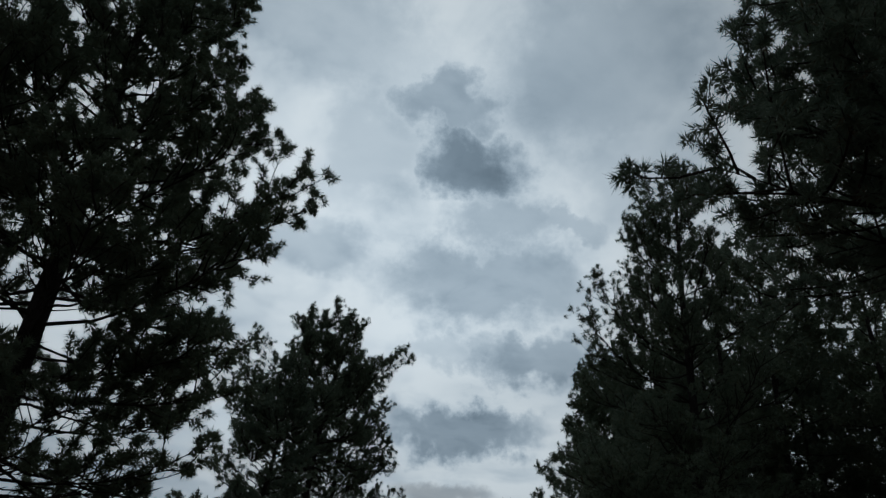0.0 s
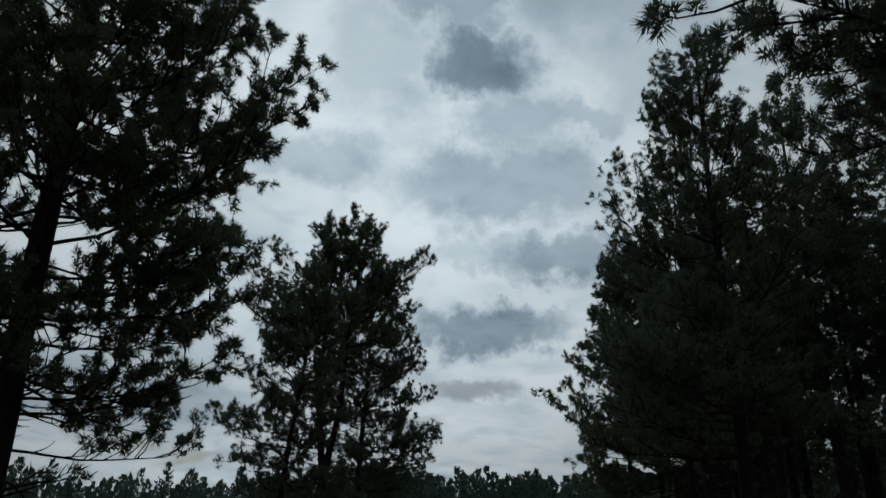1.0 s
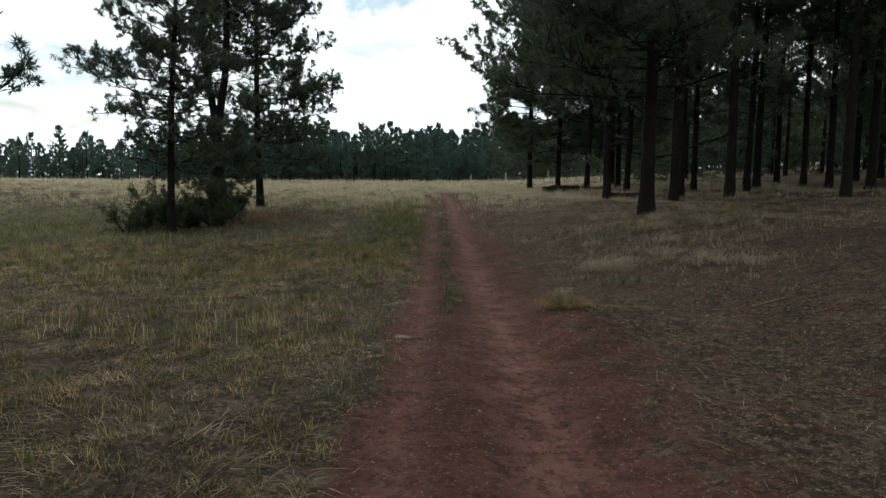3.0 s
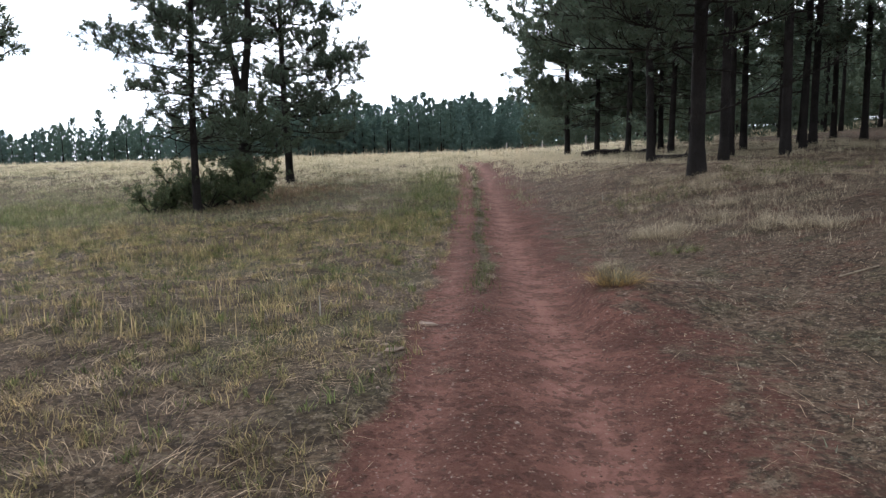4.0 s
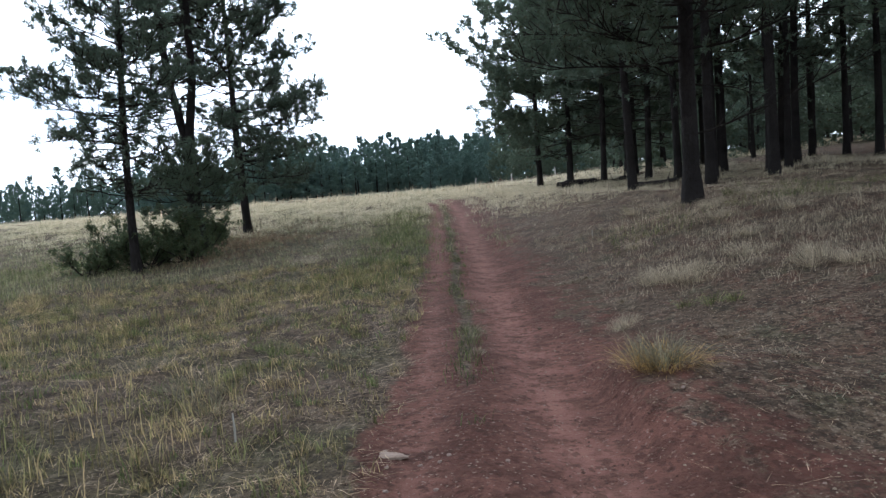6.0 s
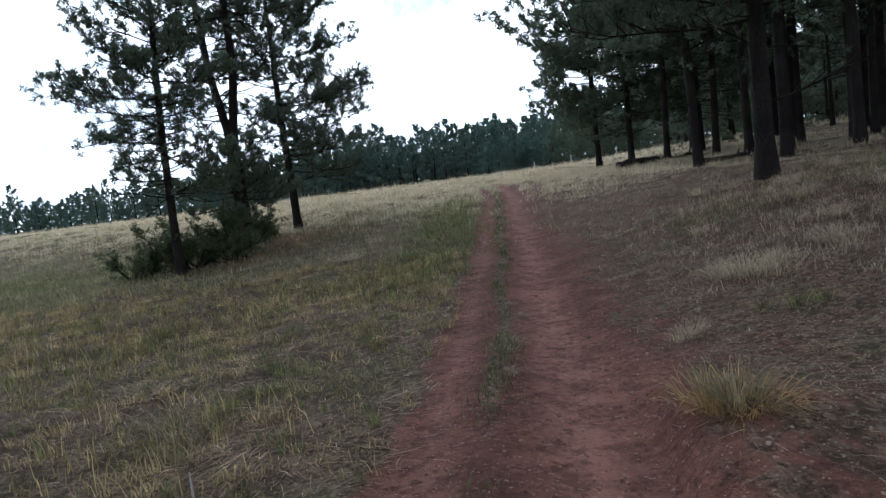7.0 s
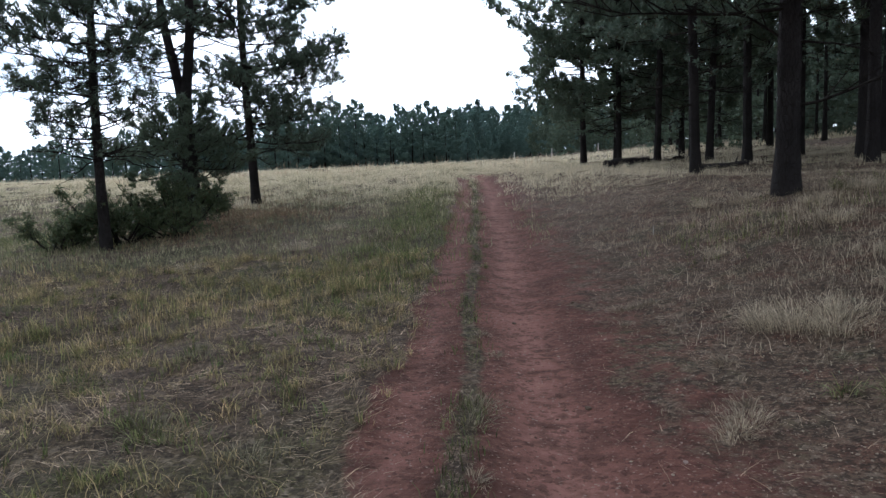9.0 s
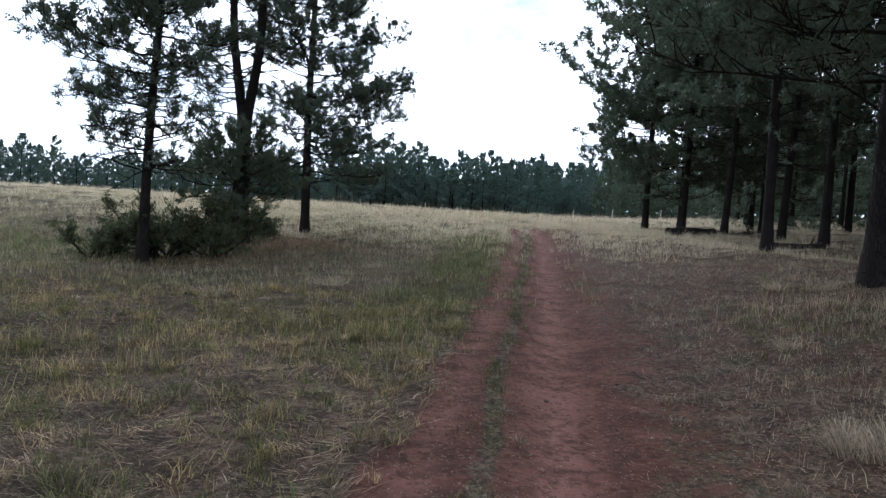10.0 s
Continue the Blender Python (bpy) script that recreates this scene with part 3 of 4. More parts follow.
pine(pine_parts(14, 9.0, 0.088, 3.2, 2.2, 66, 1, lean=(0.35, 0), dead=56, top=0.6, droop=-8, fill=1.5, skew=(-0.2, 0.1), single=True, extra=((3.6, 268, 6, 2.7, 1.0), (2.2, 275, 0, 1.4, 0.6), (3.0, 262, 2, 1.9, 0.9), (2.7, 95, 0, 1.3, 0.8), (2.4, 190, -4, 1.4, 0.8))),
     -5.5, 21.7, "slim pine with thin bare lower twigs over a bush")
pine(pine_parts(15, 12.0, 0.205, 6.3, 3.7, 60, 1, fork=2.9, dead=60, top=0.46, droop=2, fill=1.6, single=True,
                extra=((7.4, 265, 22, 3.5, 1.0), (8.4, 258, 26, 3.4, 1.0), (4.4, 285, 24, 2.4, 0.15), (4.2, 80, 30, 2.2, 0.15), (4.9, 60, 26, 2.4, 0.15))), -5.45, 26.4, "old forked pine with two dark stems in the meadow")
pine(pine_parts(16, 12.2, 0.135, 2.9, 3.3, 80, 1, dead=36, top=0.52, droop=-6, fill=1.5, single=True, skew=(0.12, 0), extra=((3.3, 92, 2, 2.8, 1.0), (2.6, 100, -4, 2.4, 1.0), (3.0, 70, -4, 2.6, 1.0), (4.4, 95, 0, 3.0, 1.0), (2.1, 95, -8, 2.5, 1.0), (1.9, 75, -6, 2.2, 1.0), (2.2, 270, -6, 2.4, 1.0))),
     -4.9, 30.3, "straight pine with spreading limbs in the meadow group")
pine(pine_parts(17, 2.7, 0.045, 1.25, 2.0, 34, 1, dead=10, top=0.45, droop=-26, fill=1.1, single=True), -5.35, 25.6, "bushy young pine growing against a forked trunk")

# the wood on the rise
WOODS = [pine_parts(21, 14.6, 0.12, 2.2, 4.3, 92, 2, dead=8, droop=-10, top=0.42), pine_parts(22, 15.0, 0.125, 6.4, 3.0, 42, 2, dead=26, droop=-6), pine_parts(23, 14.0, 0.11, 5.6, 2.8, 40, 2, dead=24, droop=-6),
         pine_parts(24, 15.4, 0.12, 3.4, 3.7, 70, 2, lean=(0.5, 0.1), dead=18, droop=-12)]
WOOD_LABEL = "straight dark-barked pine of the wood, also set out of view for shade"
for x, y, kind, turn, scale in ((7.4, 38.6, 0, 40, 1.05), (8.5, 36.9, 0, 100, 1.0), (8.75, 32.7, 3, 10, 0.95), (7.41, 25.5, 3, 200, 0.95), (10.2, 31.7, 3, 0, 1.0), (10.0, 28.4, 2, 60, 1.05),
                                (9.05, 24.0, 1, 150, 1.0), (10.9, 24.1, 2, 33, 1.2), (9.6, 41.5, 0, 210, 1.0), (11.6, 37.0, 0, 310, 1.0), (12.4, 40.5, 0, 130, 1.0),
                                (10.4, 26.6, 1, 300, 0.75), (12.3, 29.8, 1, 80, 0.85), (13.9, 33.4, 2, 120, 0.9), (12.2, 26.6, 1, 20, 0.95), (12.9, 26.8, 2, 250, 0.9), (13.9, 28.0, 1, 170, 1.0),
                                (16.6, 29.4, 2, 75, 1.0), (16.2, 27.2, 1, 15, 0.9), (13.4, 22.2, 2, 310, 1.15), (15.6, 24.2, 1, 110, 1.0), (14.6, 36.5, 1, 45, 0.95), (17.6, 33.0, 2, 5, 1.0), (19.6, 30.6, 1, 200, 1.0),
                                (18.5, 25.5, 3, 60, 1.0), (20.5, 29.5, 0, 10, 0.95), (16.8, 21.0, 3, 190, 1.0), (22.5, 33.0, 0, 280, 1.0), (15.2, 31.2, 3, 340, 0.95),
                                # the last six are added out of view, to shade the near ground
                                (9.6, 9.6, 1, 15, 1.0), (11.8, 14.6, 1, 130, 1.05), (-9.2, 4.6, 1, 70, 1.0), (8.6, 2.4, 0, 220, 1.0), (11.2, 5.6, 1, 310, 1.0), (5.6, -1.4, 2, 95, 1.1), (-5.0, -3.2, 1, 180, 1.0), (0.6, -6.5, 2, 30, 1.0)):
    pine(WOODS[kind], x, y, WOOD_LABEL, turn, scale, "pines of the wood")
BACK = [pine_parts(31, 13.0, 0.13, 5.0, 3.0, 34, 3, dead=8), pine_parts(32, 15.0, 0.14, 6.2, 3.0, 34, 3, dead=10), pine_parts(33, 11.0, 0.13, 0.2, 3.4, 60, 3, dead=6)]
rng = np.random.default_rng(5)
spots = []
while len(spots) < 120:
    x, y = rng.uniform(9, 62), rng.uniform(16, 95)
    if x < 0.26 * y + 1.5 or x < 13 and y < 40 or y < 0.35 * x + 8:
        continue
    if x < 22 and y < 38 or any(math.hypot(x - a, y - b) < 2.6 for a, b in spots):
        continue
    spots.append((x, y))
for x, y in spots:
    kind = 2 if y > 42 else int(rng.integers(3))
    pine(BACK[kind], x, y, "dark pine deep in the wood", rng.uniform(0, 360), rng.uniform(0.72, 0.95), "pines of the wood")

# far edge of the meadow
FAR = [pine_parts(41 + k, h, 0.15, b, r, n, 4, dead=0, top=t, droop=-8, fill=1.0, skew=(sx, 0), lean=(ln, 0), needle=NEEDLE_HAZED)
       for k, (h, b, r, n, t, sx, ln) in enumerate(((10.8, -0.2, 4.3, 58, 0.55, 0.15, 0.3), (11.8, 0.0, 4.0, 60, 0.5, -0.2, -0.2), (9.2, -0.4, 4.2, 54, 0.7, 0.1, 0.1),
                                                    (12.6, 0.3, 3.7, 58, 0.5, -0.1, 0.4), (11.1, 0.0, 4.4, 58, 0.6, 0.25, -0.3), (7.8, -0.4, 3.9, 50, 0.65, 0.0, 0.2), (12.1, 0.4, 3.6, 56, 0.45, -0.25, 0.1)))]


def far_row(az0, az1, near, deep, count, low, high, joined=None):
    """Trees across an arc; gathered as crowns into one list where they merge into a far wood."""
    for i in range(count):
        az = radians(az0 + (az1 - az0) * (i + rng.uniform(0, 1)) / count)
        d = near + rng.uniform(0, deep)
        x, y, kind, turn, size = 0.6 + d * math.sin(az), 4.9 + d * math.cos(az), int(rng.integers(7)), rng.uniform(0, 360), rng.uniform(low, high)
        if joined is None:
            pine(FAR[kind], x, y, "pine in the far tree line across the meadow", turn, size, "far tree line")
            continue
        me = FAR[(0, 2, 5)[kind % 3]][-1]
        co = np.empty(len(me.vertices) * 3, np.float32)
        me.vertices.foreach_get("co", co)
        a = radians(turn)
        spin = np.array([[math.cos(a), -math.sin(a), 0], [math.sin(a), math.cos(a), 0], [0, 0, 1]])
        joined.append(co.reshape(-1, 3) @ spin.T * size + np.array([x, y, hz(x, y) - 0.06]))


far_row(-13.5, 3.6, 104, 14, 54, 0.62, 0.86)
far_row(2.0, 17, 146, 30, 46, 0.85, 1.05)
far_row(-21, -15, 128, 10, 12, 0.62, 0.8)
far_row(-44, -12, 150, 18, 64, 0.55, 0.86)
woods = []
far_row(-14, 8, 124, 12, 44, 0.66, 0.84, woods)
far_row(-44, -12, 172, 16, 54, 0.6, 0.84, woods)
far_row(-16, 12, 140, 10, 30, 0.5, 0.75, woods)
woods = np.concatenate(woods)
rise = []
far_row(8, 48, 96, 26, 46, 0.8, 1.0, rise)
rise = np.concatenate(rise)
tagged(new("far_woods", mesh_of("far_woods", rise, np.arange(len(rise)).reshape(-1, 3), NEEDLE, False)), "dark pine woods closing the rise behind the trunks", "woods", kind="stuff")
tagged(new("far_woods", mesh_of("far_woods", woods, np.arange(len(woods)).reshape(-1, 3), NEEDLE_HAZED, False)), "dense dark pine woods behind the far tree line", "woods", kind="stuff")


# ---------------------------------------------------------------- bushes under the group
def bush_parts(seed, R, H, stems):
    rng = np.random.default_rng(seed)
    wood, tips, ways = Wood(), [], []
    for i in range(stems):
        az = i * 2.399 + rng.normal() * 0.3
        el = radians(rng.uniform(10, 60))
        reach = R * rng.uniform(0.6, 1.0) * (1.0 if el < 0.7 else H / R)
        line = bow((rng.normal() * 0.15, rng.normal() * 0.15, 0.02), az, el, reach, radians(rng.uniform(-25, 25)), rng, 7, 0.12)
        line[:, 2] = np.maximum(line[:, 2], 0.04)
        wood.tube(line, np.linspace(0.024, 0.006, 7), 5)
        for k in range(12):
            x = 1.6 + 4.6 * rng.uniform(0, 1) ** 0.8
            j = min(int(x), 5)
            p = line[j] + (line[j + 1] - line[j]) * (x - j)
            d = unit(unit(line[j + 1] - line[j]) + rng.normal(size=3) * 0.7 + np.array([0, 0, 0.3]))
            q = bow(p, math.atan2(d[0], d[1]), math.asin(d[2]), rng.uniform(0.18, 0.55), 0.4, rng, 3, 0.2)
            wood.tube(q, [0.006, 0.005, 0.003], 3)
            for g in (0.5, 0.8, 1.0):
                tips.append(q[0] + (q[2] - q[0]) * g + rng.normal(size=3) * 0.05)
                ways.append(unit(q[2] - q[0] + rng.normal(size=3) * 0.1))
    return wood.mesh("stemwork", TWIG), needle_mesh("foliage", tips, ways, 20, 0.115, 0.012, rng, SHRUB)


def bush(seed, x, y, R, H, stems, label):
    root = empty("bush", pose(x, y, hz(x, y) - 0.03))
    for n, me in zip(("stemwork", "foliage"), bush_parts(seed, R, H, stems)):
        ob = part(n, me, root)
        if n == "stemwork":
            tagged(ob, kind="stuff")
    tagged(root, label, "bush", "bushes under the pines")


bush(51, -5.7, 22.8, 1.7, 1.15, 19, "low spreading dark green juniper bush under the pines")
bush(52, -4.75, 23.2, 1.5, 1.2, 16, "dark green juniper bush against a pine trunk")
bush(53, -6.6, 22.2, 0.85, 0.4, 7, "low trailing edge of dark green juniper")
bush(54, -5.35, 28.1, 0.42, 0.9, 6, "small young pine sapling beside a trunk")


# ---------------------------------------------------------------- grass
def blades(name, x, y, tall, wide, lean, mat, label, rng, per=6, spread=0.05, bent=True, rise=1.0, flow=None):
    """One mesh of many grass blades, in small tufts at the places x, y."""
    n = len(x)
    bx = x[:, None] + rng.normal(0, spread, (n, per))
    by = y[:, None] + rng.normal(0, spread, (n, per))
    bz = height(bx, by) - 0.012
    h = tall[:, None] * rng.uniform(0.45, 1.15, (n, per))
    a = rng.uniform(0, 2 * math.pi, (n, per)) if flow is None else flow(bx, by) + rng.normal(0, 0.5, (n, per))
    out = h * lean * rng.uniform(0.2, 1.3, (n, per))
    dx, dy = np.cos(a) * out, np.sin(a) * out
    sx, sy = -np.sin(a) * wide * 0.5, np.cos(a) * wide * 0.5
    lift = h * np.sqrt(np.maximum(0.12, 1 - np.minimum(0.9, (lean * 0.7) ** 2)))
    lift = lift * rise + 0.006 * (rise < 1)
    root = np.stack([bx, by, bz], -1).reshape(-1, 3)
    side = np.stack([sx, sy, np.zeros_like(sx)], -1).reshape(-1, 3)
    tip = root + np.stack([dx, dy, lift], -1).reshape(-1, 3)
    if bent:
        mid = root + np.stack([dx * 0.32, dy * 0.32, lift * 0.62], -1).reshape(-1, 3)
        v = np.stack([root - side, root + side, mid + side * 0.8, mid - side * 0.8, tip], 1).reshape(-1, 3)
        i = np.arange(len(root))[:, None] * 5
        me = mesh_of(name, v, [i + np.array([[0, 1, 2, 3]]), i + np.array([[3, 2, 4]])], mat, False)
    else:
        v = np.stack([root - side, root + side, tip], 1).reshape(-1, 3)
        me = mesh_of(name, v, np.arange(len(v)).reshape(-1, 3), mat, False)
    return tagged(new(name, me), label, "grass", kind="stuff")


def patchy(x, y, k=1.0):
    return 0.5 + 0.25 * (np.sin(0.9 * k * x + 1.7 * np.sin(0.5 * k * y)) + np.sin(1.1 * k * y + 1.3 * np.sin(0.7 * k * x + 2)))


def field(rng, per_m2, x0, x1, y0, y1, keep):
    n = int(per_m2 * (x1 - x0) * (y1 - y0))
    x, y = rng.uniform(x0, x1, n), rng.uniform(y0, y1, n)
    ok = rng.uniform(size=n) < keep(x, y)
    return x[ok], y[ok]


g = np.random.default_rng(77)


def seen(x, y, slack=1.0):
    """The wedge of meadow that the walk looks over."""
    return (np.abs(x - 0.8) < 0.80 * np.maximum(0, y - 2.5) + slack).astype(float)


def clumps(x, y):
    """Little stands of grass, a foot or two across, with gaps between them."""
    a, b = x + 0.35 * np.sin(4.1 * y + 0.7 * x), y + 0.35 * np.sin(3.7 * x - 0.9 * y)
    return ease(0.42, 0.72, 0.5 * patchy(a, b, 9.0) + 0.5 * patchy(b + 3, a - 2, 4.3))


def left_of(x, y):
    return ease(-0.6, -0.95, x - trail_x(y)) * (1 - bare(x, y))


def right_of(x, y):
    return ease(0.85, 1.5, x - trail_x(y)) * (1 - bare(x, y))


def swirl_of(x, y):
    """The way in which the wind and rain have laid the old grass."""
    return 2.6 * np.sin(0.9 * x + 0.5 * y) + 1.8 * np.sin(0.7 * y - 1.1 * x + 1.3)


x, y = field(g, 190, -9, 1.5, 4.5, 19, lambda x, y: left_of(x, y) * seen(x, y) * (0.12 + 0.88 * clumps(x, y)) * (0.4 + 0.6 * ease(0.3, 0.8, patchy(x + 2 * np.sin(3.1 * y), y + 2 * np.sin(2.7 * x), 1.9))))
blades("meadow_grass", x, y, g.uniform(0.03, 0.16, len(x)) * (1 + 0.7 * ease(11, 17, y)), 0.0042, 1.05, GREEN, "green and yellowing meadow grass beside the trail", g, 12, 0.032)
x, y = field(g, 150, -9, 1.5, 4.5, 19, lambda x, y: left_of(x, y) * seen(x, y) * (0.35 + 0.65 * patchy(y, x, 1.7)) * (1 - 0.5 * clumps(x + 5, y)))
blades("dry_grass", x, y, g.uniform(0.08, 0.24, len(x)), 0.005, 1.5, STRAW, "matted dry straw grass lying in the meadow", g, 6, 0.05, True, 0.34, swirl_of)
x, y = field(g, 62, 1.2, 14, 4.5, 32, lambda x, y: right_of(x, y) * seen(x, y) * (0.15 + 0.85 * patchy(x, y, 2.1)) * (0.2 + 0.8 * clumps(x + 4, y + 1)))
blades("short_grass", x, y, g.uniform(0.02, 0.08, len(x)), 0.006, 1.2, GREY, "short sparse grey-green grass on needle litter", g, 9, 0.025)
x, y = field(g, 150, 0.9, 10, 4.5, 17, lambda x, y: (0.5 * ease(0.35, 0.75, x - trail_x(y)) * bare(x, y) + right_of(x, y)) * seen(x, y))
blades("fallen_straw", x, y, g.uniform(0.04, 0.15, len(x)), 0.005, 1.0, LITTER, "fallen straw and pine needles littering the ground", g, 5, 0.08, False, 0.12)
x, y = field(g, 85, -7, 1.6, 4.5, 17, lambda x, y: ease(-0.45, -0.9, x - trail_x(y)) * seen(x, y))
blades("fallen_straw", x, y, g.uniform(0.05, 0.17, len(x)), 0.006, 1.0, LITTER, "fallen grey straw between the meadow grass", g, 5, 0.08, False, 0.14)
x, y = field(g, 74, 3.0, 17, 13, 34, lambda x, y: right_of(x, y) * seen(x, y) * (0.25 + 0.75 * patchy(y + np.sin(2.3 * x), x, 1.1)))
blades("tan_grass", x, y, g.uniform(0.04, 0.15, len(x)), 0.0048, 0.9, TAN, "tan dry grass and straw over the forest floor", g, 8, 0.06, False)
x, y = field(g, 30, 6, 12, 15, 24, lambda x, y: np.exp(-((x - 8.7) / 1.1) ** 2 - ((y - 18.8) / 0.9) ** 2) + 0.6 * np.exp(-((x - 4.9) / 0.7) ** 2 - ((y - 19.5) / 0.9) ** 2))
blades("lush_grass", x, y, g.uniform(0.08, 0.18, len(x)), 0.007, 0.7, FRESH, "green grass patch beside a pine trunk", g, 9, 0.06)
x, y = field(g, 24, -9, 1.5, 4.5, 19, lambda x, y: left_of(x, y) * seen(x, y) * (0.2 + 0.8 * clumps(x + 9, y + 4)))
blades("green_tufts", x, y, g.uniform(0.06, 0.15, len(x)), 0.006, 0.8, FRESH, "small fresh green tufts between the dry grass", g, 12, 0.025)
x, y = field(g, 55, -26, 3, 19, 44, lambda x, y: seen(x, y) * ease(1.4, 0.6, x - trail_x(y)) * (1 - bare(x, y)) * (0.35 + 0.65 * patchy(x, y, 0.6)))
blades("meadow_grass", x, y, g.uniform(0.08, 0.22, len(x)), 0.010, 0.7, FIELD, "green and yellowing grass across the meadow", g, 6, 0.09, False)
x, y = field(g, 60, -24, 16, 21, 46, lambda x, y: seen(x, y) * (1 - bare(x, y)) * ease(24, 36, y + 0.35 * x) * (1 - 0.7 * ease(6, 9, x)))
blades("pale_grass", x, y, g.uniform(0.14, 0.27, len(x)), 0.011, 0.6, PALE, "pale blond grass on the crest of the meadow", g, 7, 0.09, False)
x, y = field(g, 4, -50, 40, 44, 76, lambda x, y: seen(x, y))
blades("pale_grass", x, y, g.uniform(0.22, 0.42, len(x)), 0.035, 0.5, PALE, "pale blond grass on the far side of the meadow", g, 4, 0.15, False)
x, y = field(g, 420, 0.2, 2.6, 8, 32, lambda x, y: 0.7 * np.exp(-((x - trail_x(y) + 0.25 + 0.04 * np.sin(1.3 * y)) / 0.085) ** 2) * ease(9.0, 12.0, y) * ease(0.25, 0.65, patchy(x, 1.3 * y, 3)))
blades("strip_grass", x, y, g.uniform(0.04, 0.14, len(x)), 0.006, 0.7, STRIP, "green grass strip between the wheel tracks", g, 5)
x, y = field(g, 5, -16, 6, 38, 46, lambda x, y: patchy(x, y, 2))
blades("weed_stalks", x, y, g.uniform(0.35, 0.75, len(x)), 0.02, 0.15, STRAW, "thin dry weed stalks along the crest", g, 2, 0.1, False)
x, y = field(g, 130, -3.5, 2.2, 14.5, 29, lambda x, y: np.exp(-((x - trail_x(y) + 1.5) / 0.65) ** 2) * ease(14.5, 18, y) * (0.3 + 0.7 * patchy(y, x, 1.3)))
blades("lush_grass", x, y, g.uniform(0.10, 0.22, len(x)), 0.010, 0.6, FRESH, "lush dark green grass along the trail edge", g, 5, 0.08, False)
x, y = field(g, 60, -7, 0.5, 8, 20, lambda x, y: left_of(x, y) * ease(0.5, 0.85, patchy(x + 3, y + 1.2, 1.1)) * (0.3 + 0.7 * clumps(x, y)))
blades("yellow_grass", x, y, g.uniform(0.12, 0.26, len(x)), 0.006, 0.6, GREEN, "taller yellow-green grass patches in the meadow", g, 6, 0.07)
x, y = field(g, 70, -8.5, 0.5, 21, 34, lambda x, y: left_of(x, y) * np.exp(-((x + 4.0) / 2.0) ** 2 - ((y - 26) / 4.0) ** 2) * (0.3 + 0.7 * patchy(x, y, 1.4)))
blades("russet_grass", x, y, g.uniform(0.10, 0.26, len(x)), 0.010, 0.7, RUSSET, "reddish brown dry grass round the pine group", g, 6, 0.07, False)
x, y = field(g, 85, -18, -4, 15, 31, lambda x, y: np.exp(-((x + 10.5) / 3.5) ** 2 - ((y - 22.5) / 3.2) ** 2) * (0.3 + 0.7 * patchy(x, y, 1.2)))
blades("lush_grass", x, y, g.uniform(0.12, 0.24, len(x)), 0.012, 0.6, FRESH, "lush green grass in the damp dip of the meadow", g, 6, 0.09, False)
x, y = field(g, 70, 1.4, 9, 6, 17, lambda x, y: ease(0.6, 1.6, x - trail_x(y)) * seen(x, y) * clumps(x + 2, y + 7) * (0.2 + 0.8 * patchy(x, y, 2.6)))
blades("low_herbs", x, y, g.uniform(0.025, 0.07, len(x)), 0.008, 1.4, HERB, "low grey-green herb rosettes on needle litter", g, 12, 0.024)
x, y = field(g, 60, 1.4, 9, 6, 17, lambda x, y: ease(0.55, 1.0, x - trail_x(y)) * seen(x, y))
blades("dry_stems", x, y, g.uniform(0.12, 0.30, len(x)), 0.0032, 1.2, STRAW, "curled pale dry stems lying on the ground", g, 1, 0.02, True, 0.22)

x, y = field(g, 120, 2.6, 9, 11, 20, lambda x, y: right_of(x, y) * np.minimum(1, sum(k * np.exp(-((x - a) / p) ** 2 - ((y - b) / q) ** 2) for a, b, p, q, k in (
    (3.7, 13.6, 0.5, 0.6, 0.55), (4.6, 12.7, 0.7, 0.7, 0.7), (5.3, 13.8, 0.9, 0.8, 0.8), (4.6, 14.7, 0.8, 0.8, 0.5), (5.2, 11.5, 0.6, 0.7, 0.5), (5.6, 17.2, 1.2, 1.0, 0.5), (6.6, 15.6, 1.0, 1.0, 0.6)))) * (0.25 + 0.75 * patchy(x * 3, y * 3, 2.0)))
blades("bleached_grass", x, y, g.uniform(0.06, 0.20, len(x)), 0.0034, 0.75, PALEGREY, "bleached dry grass standing in loose patches on the rise", g, 7, 0.05)
x, y = field(g, 90, 3, 10, 14, 20, lambda x, y: right_of(x, y) * (0.8 * np.exp(-((x - 4.8) / 0.7) ** 2 - ((y - 17.2) / 0.8) ** 2) + np.exp(-((x - 6.9) / 0.8) ** 2 - ((y - 16.6) / 0.5) ** 2)) * (0.3 + 0.7 * patchy(x * 2, y * 2, 2.0)))
blades("lush_grass", x, y, g.uniform(0.08, 0.20, len(x)), 0.006, 0.7, FRESH, "yellow-green grass beneath the stout pine", g, 7, 0.05)
x, y = field(g, 110, 3, 9.5, 14.5, 21, lambda x, y: right_of(x, y) * seen(x, y) * np.exp(-((x - 6.0) / 1.5) ** 2 - ((y - 17.6) / 1.1) ** 2) * (0.25 + 0.75 * patchy(x * 2, y * 2, 1.5)))
blades("tan_grass", x, y, g.uniform(0.10, 0.24, len(x)), 0.0036, 0.7, TAN, "soft tan grass standing round the stout pine", g, 7, 0.05)


